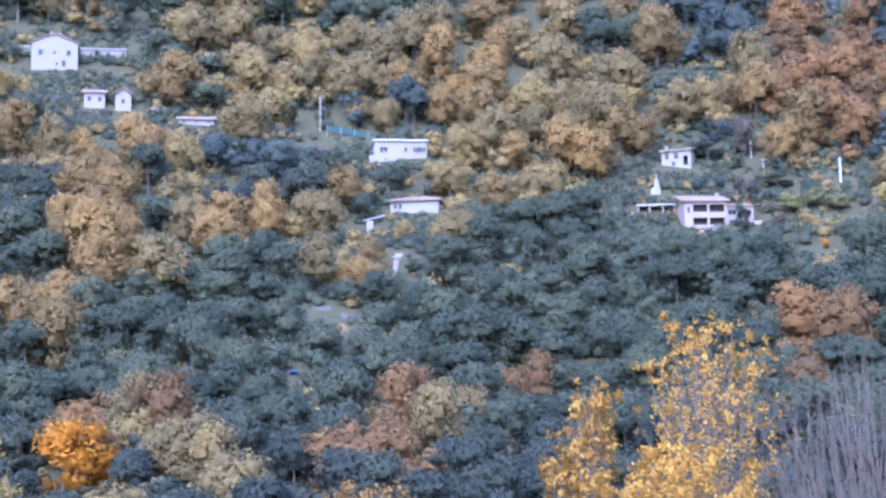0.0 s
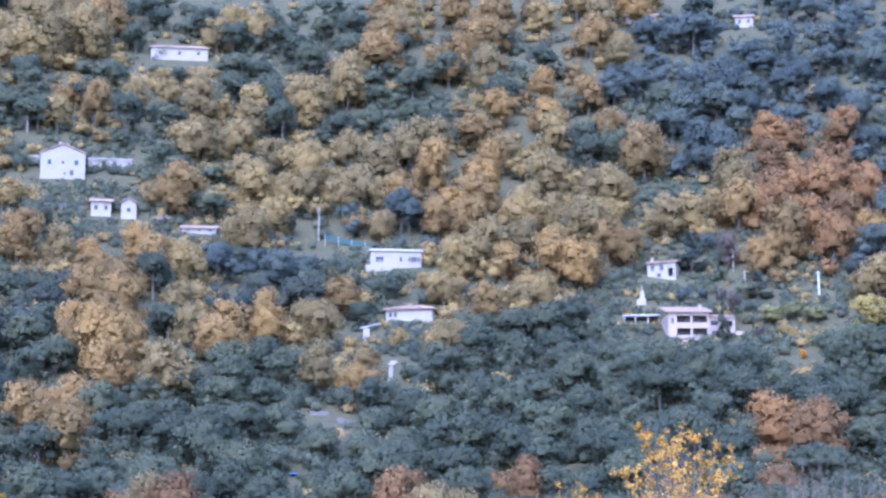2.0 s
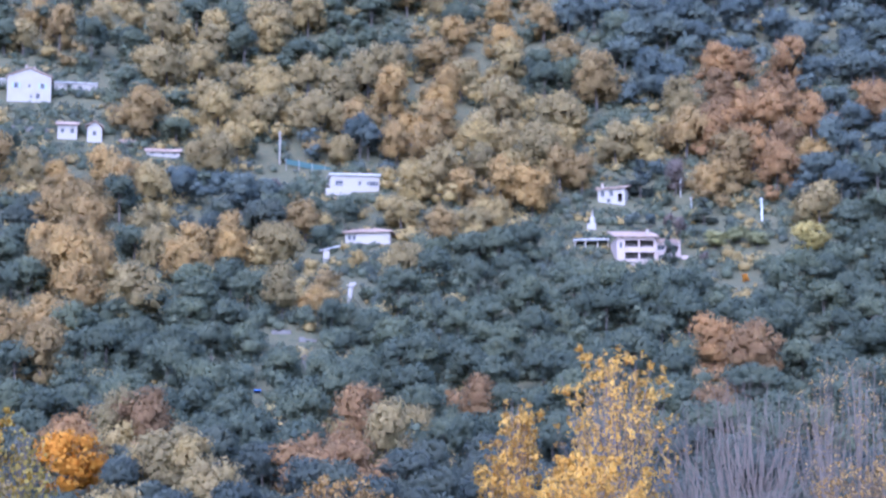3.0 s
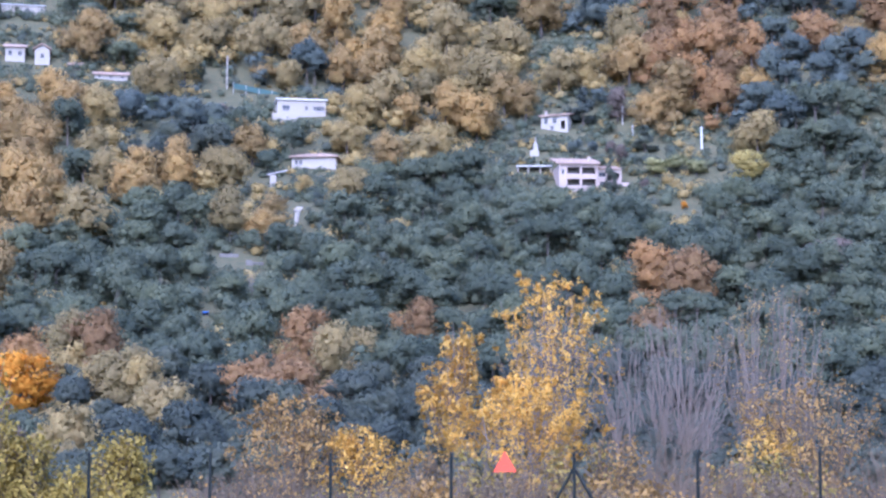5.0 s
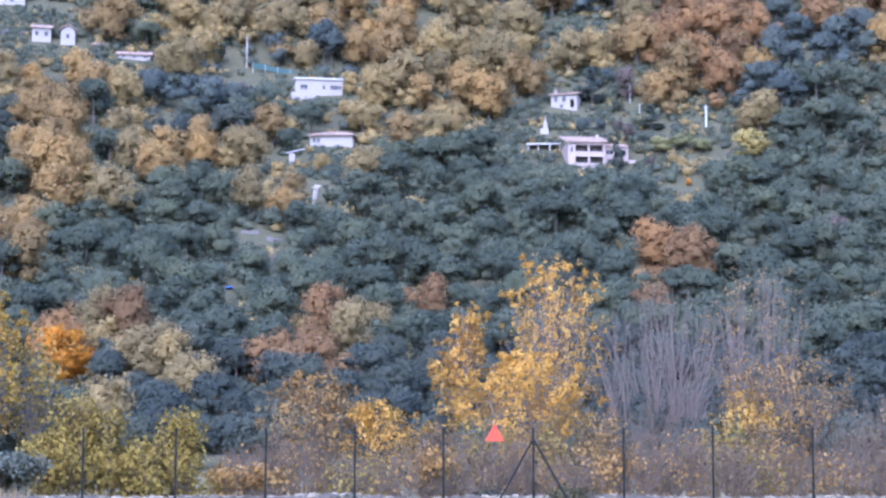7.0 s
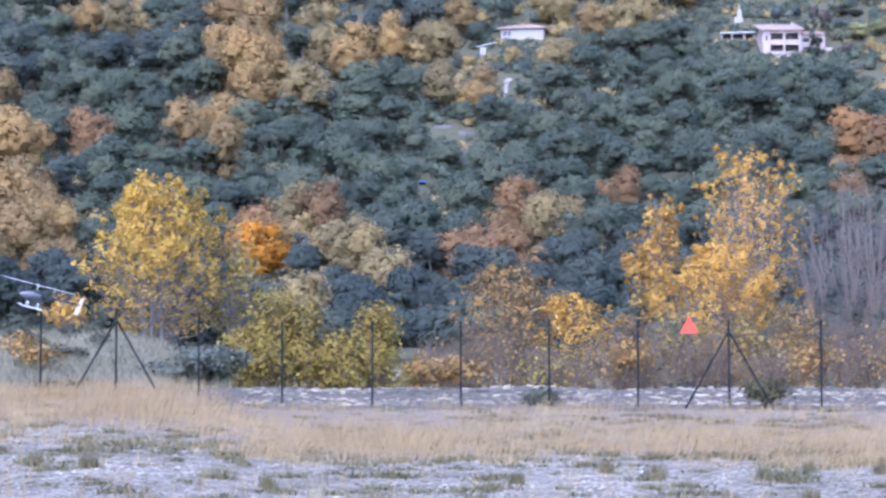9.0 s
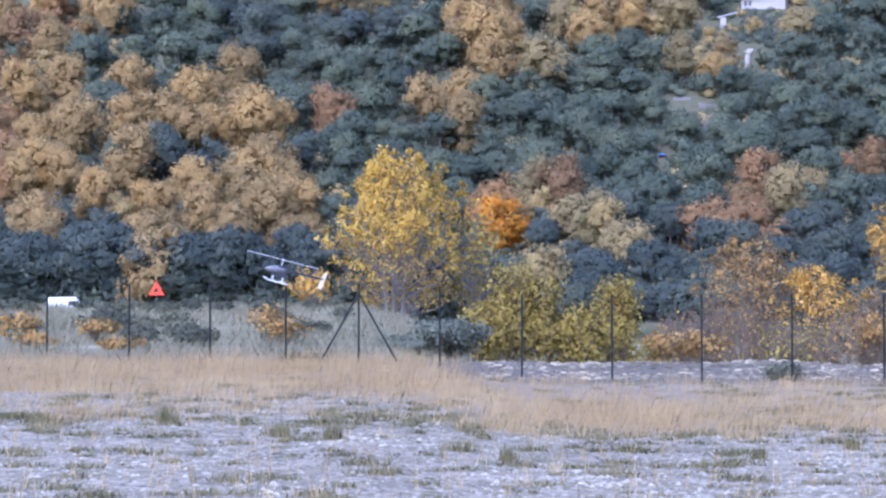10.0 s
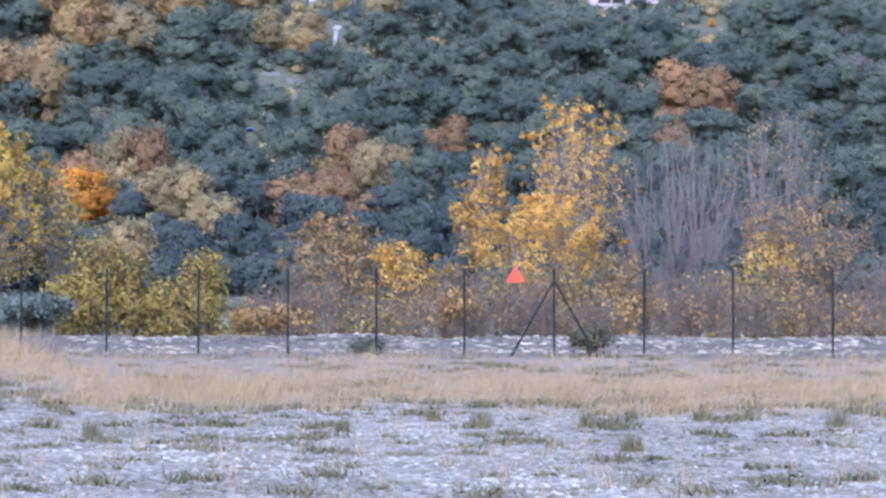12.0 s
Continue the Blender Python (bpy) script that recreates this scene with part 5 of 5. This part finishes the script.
def tuft(az, d, size, mat, label):
    rng = random.Random(int(az * 37 + d * 11))
    ob = tagged(new("grass_tuft"), label, "grass tuft", "grass tufts in the gravel")
    ob.location = at(az, d)
    g = Geo()
    for _ in range(170):
        p = Vector((rng.gauss(0, 0.06 * size), rng.gauss(0, 0.06 * size), -0.01))
        blade(g, p, rng.uniform(0.1, 0.26) * size, rng.uniform(0.004, 0.009), Vector((rng.gauss(0, 0.22), rng.gauss(0, 0.22), 0)), rng)
    part("grass", g, mat, ob)


def rock(rng, r):
    g = Geo()
    n = 7
    for k, (z, q) in enumerate(((-0.4, 0.7), (0.1, 1.0), (0.5, 0.7))):
        for i in range(n):
            w = 2 * math.pi * i / n
            s = r * q * rng.uniform(0.75, 1.2)
            g.v.append(Vector((s * math.cos(w), s * math.sin(w), r * z * rng.uniform(0.7, 1.2))))
    for k in range(2):
        for i in range(n):
            j = (i + 1) % n
            g.f.append((k * n + i, k * n + j, (k + 1) * n + j, (k + 1) * n + i))
    g.f.append(tuple(range(2 * n, 3 * n)))
    return g


def stones():
    rng = random.Random(12)
    shapes = [rock(rng, 1.0) for _ in range(6)]

    def scatter(count, az0, az1, d0, d1, lo, hi, label, skin, keep):
        g = Geo()
        for _ in range(count):
            az, d = rng.uniform(az0, az1), rng.uniform(d0, d1)
            if not keep(az, d):
                continue
            p, q = at(az, d), rng.choice(shapes)
            s, w = lo + (hi - lo) * rng.random() ** 3, rng.uniform(0, 6.28)
            c, sn, k = math.cos(w), math.sin(w), len(g.v)
            g.v += [p + Vector(((v.x * c - v.y * sn) * s, (v.x * sn + v.y * c) * s, v.z * s * 0.7)) for v in q.v]
            g.f += [tuple(k + i for i in f) for f in q.f]
        tagged(new("stones", g.mesh("stones", skin)), label, "stones", kind="stuff")
    scatter(3600, -7, 22, 51.5, 60, 0.03, 0.15, "white limestone rubble on the bank behind the fence", RUBBLE, lambda a, d: d < 51 + 9 * (0.6 + 0.5 * noise.noise((a, d / 4, 0))) or d > 55)
    g = Geo()
    for _ in range(36000):
        az, d = rng.uniform(-24, 21), 13 + 24 * rng.random() ** 1.2
        p, r, w = at(az, d), 0.01 + 0.045 * rng.random() ** 2.5, rng.uniform(0, 6.28)
        k = len(g.v)
        for i in range(5):
            q = w + 1.2566 * i
            g.v.append(p + Vector((math.cos(q), math.sin(q), -0.1)) * r * rng.uniform(0.7, 1.3))
        g.v.append(p + Vector((rng.uniform(-0.3, 0.3), rng.uniform(-0.3, 0.3), rng.uniform(0.3, 0.6))) * r)
        g.f += [(k + i, k + (i + 1) % 5, k + 5) for i in range(5)]
    tagged(new("pebbles", g.mesh("pebbles", PEBBLE)), "pale pebbles scattered over the field", "pebbles", kind="stuff")


PEBBLE = leaf_material("pale_pebbles", (0.06, 0.052, 0.04), (0.24, 0.21, 0.158), (0.57, 0.5, 0.385), 0)
RUBBLE = leaf_material("grey_rubble", (0.065, 0.057, 0.045), (0.13, 0.114, 0.09), (0.42, 0.37, 0.295), 0)
dry_grass()
for az, d, s in ((5.45, 23.6, 1.0), (8.7, 23.6, 1.0), (10.0, 25.0, 0.8), (12.1, 24.8, 0.9), (4.0, 24.5, 0.8), (-6.2, 21.8, 0.9), (-11.5, 23.5, 1.1), (-13.1, 24.0, 0.9), (10.0, 20.0, 1.0), (16.1, 24.0, 1.2), (1.3, 22.5, 0.8), (-16.5, 27.0, 1.3)):
    tuft(az, d, s, GREEN_GRASS, "rushy grass tuft standing in pale gravel")
stones()
for az, d, w, top, mat, label in ((2.0, 51.5, 1.1, -1.55, BUSH, "low brown bush at the foot of the gravel bank"), (8.75, 50.2, 1.1, -1.25, GREEN_GRASS, "green bush beside a braced fence post"), (6.5, 62, 1.6, -1.25, BUSH, "low dark bush on the gravel bank"), (-12.4, 55, 2.2, -1.3, GREEN_GRASS, "low green shrub at the foot of the fence")):
    leafy_tree("roadside_bush", az, d, top, w, mat, TWIG, label, 1500, 0.06, 10, 4, 0.0, 0.3, 200 + int(az), "bush", thick=0.03)
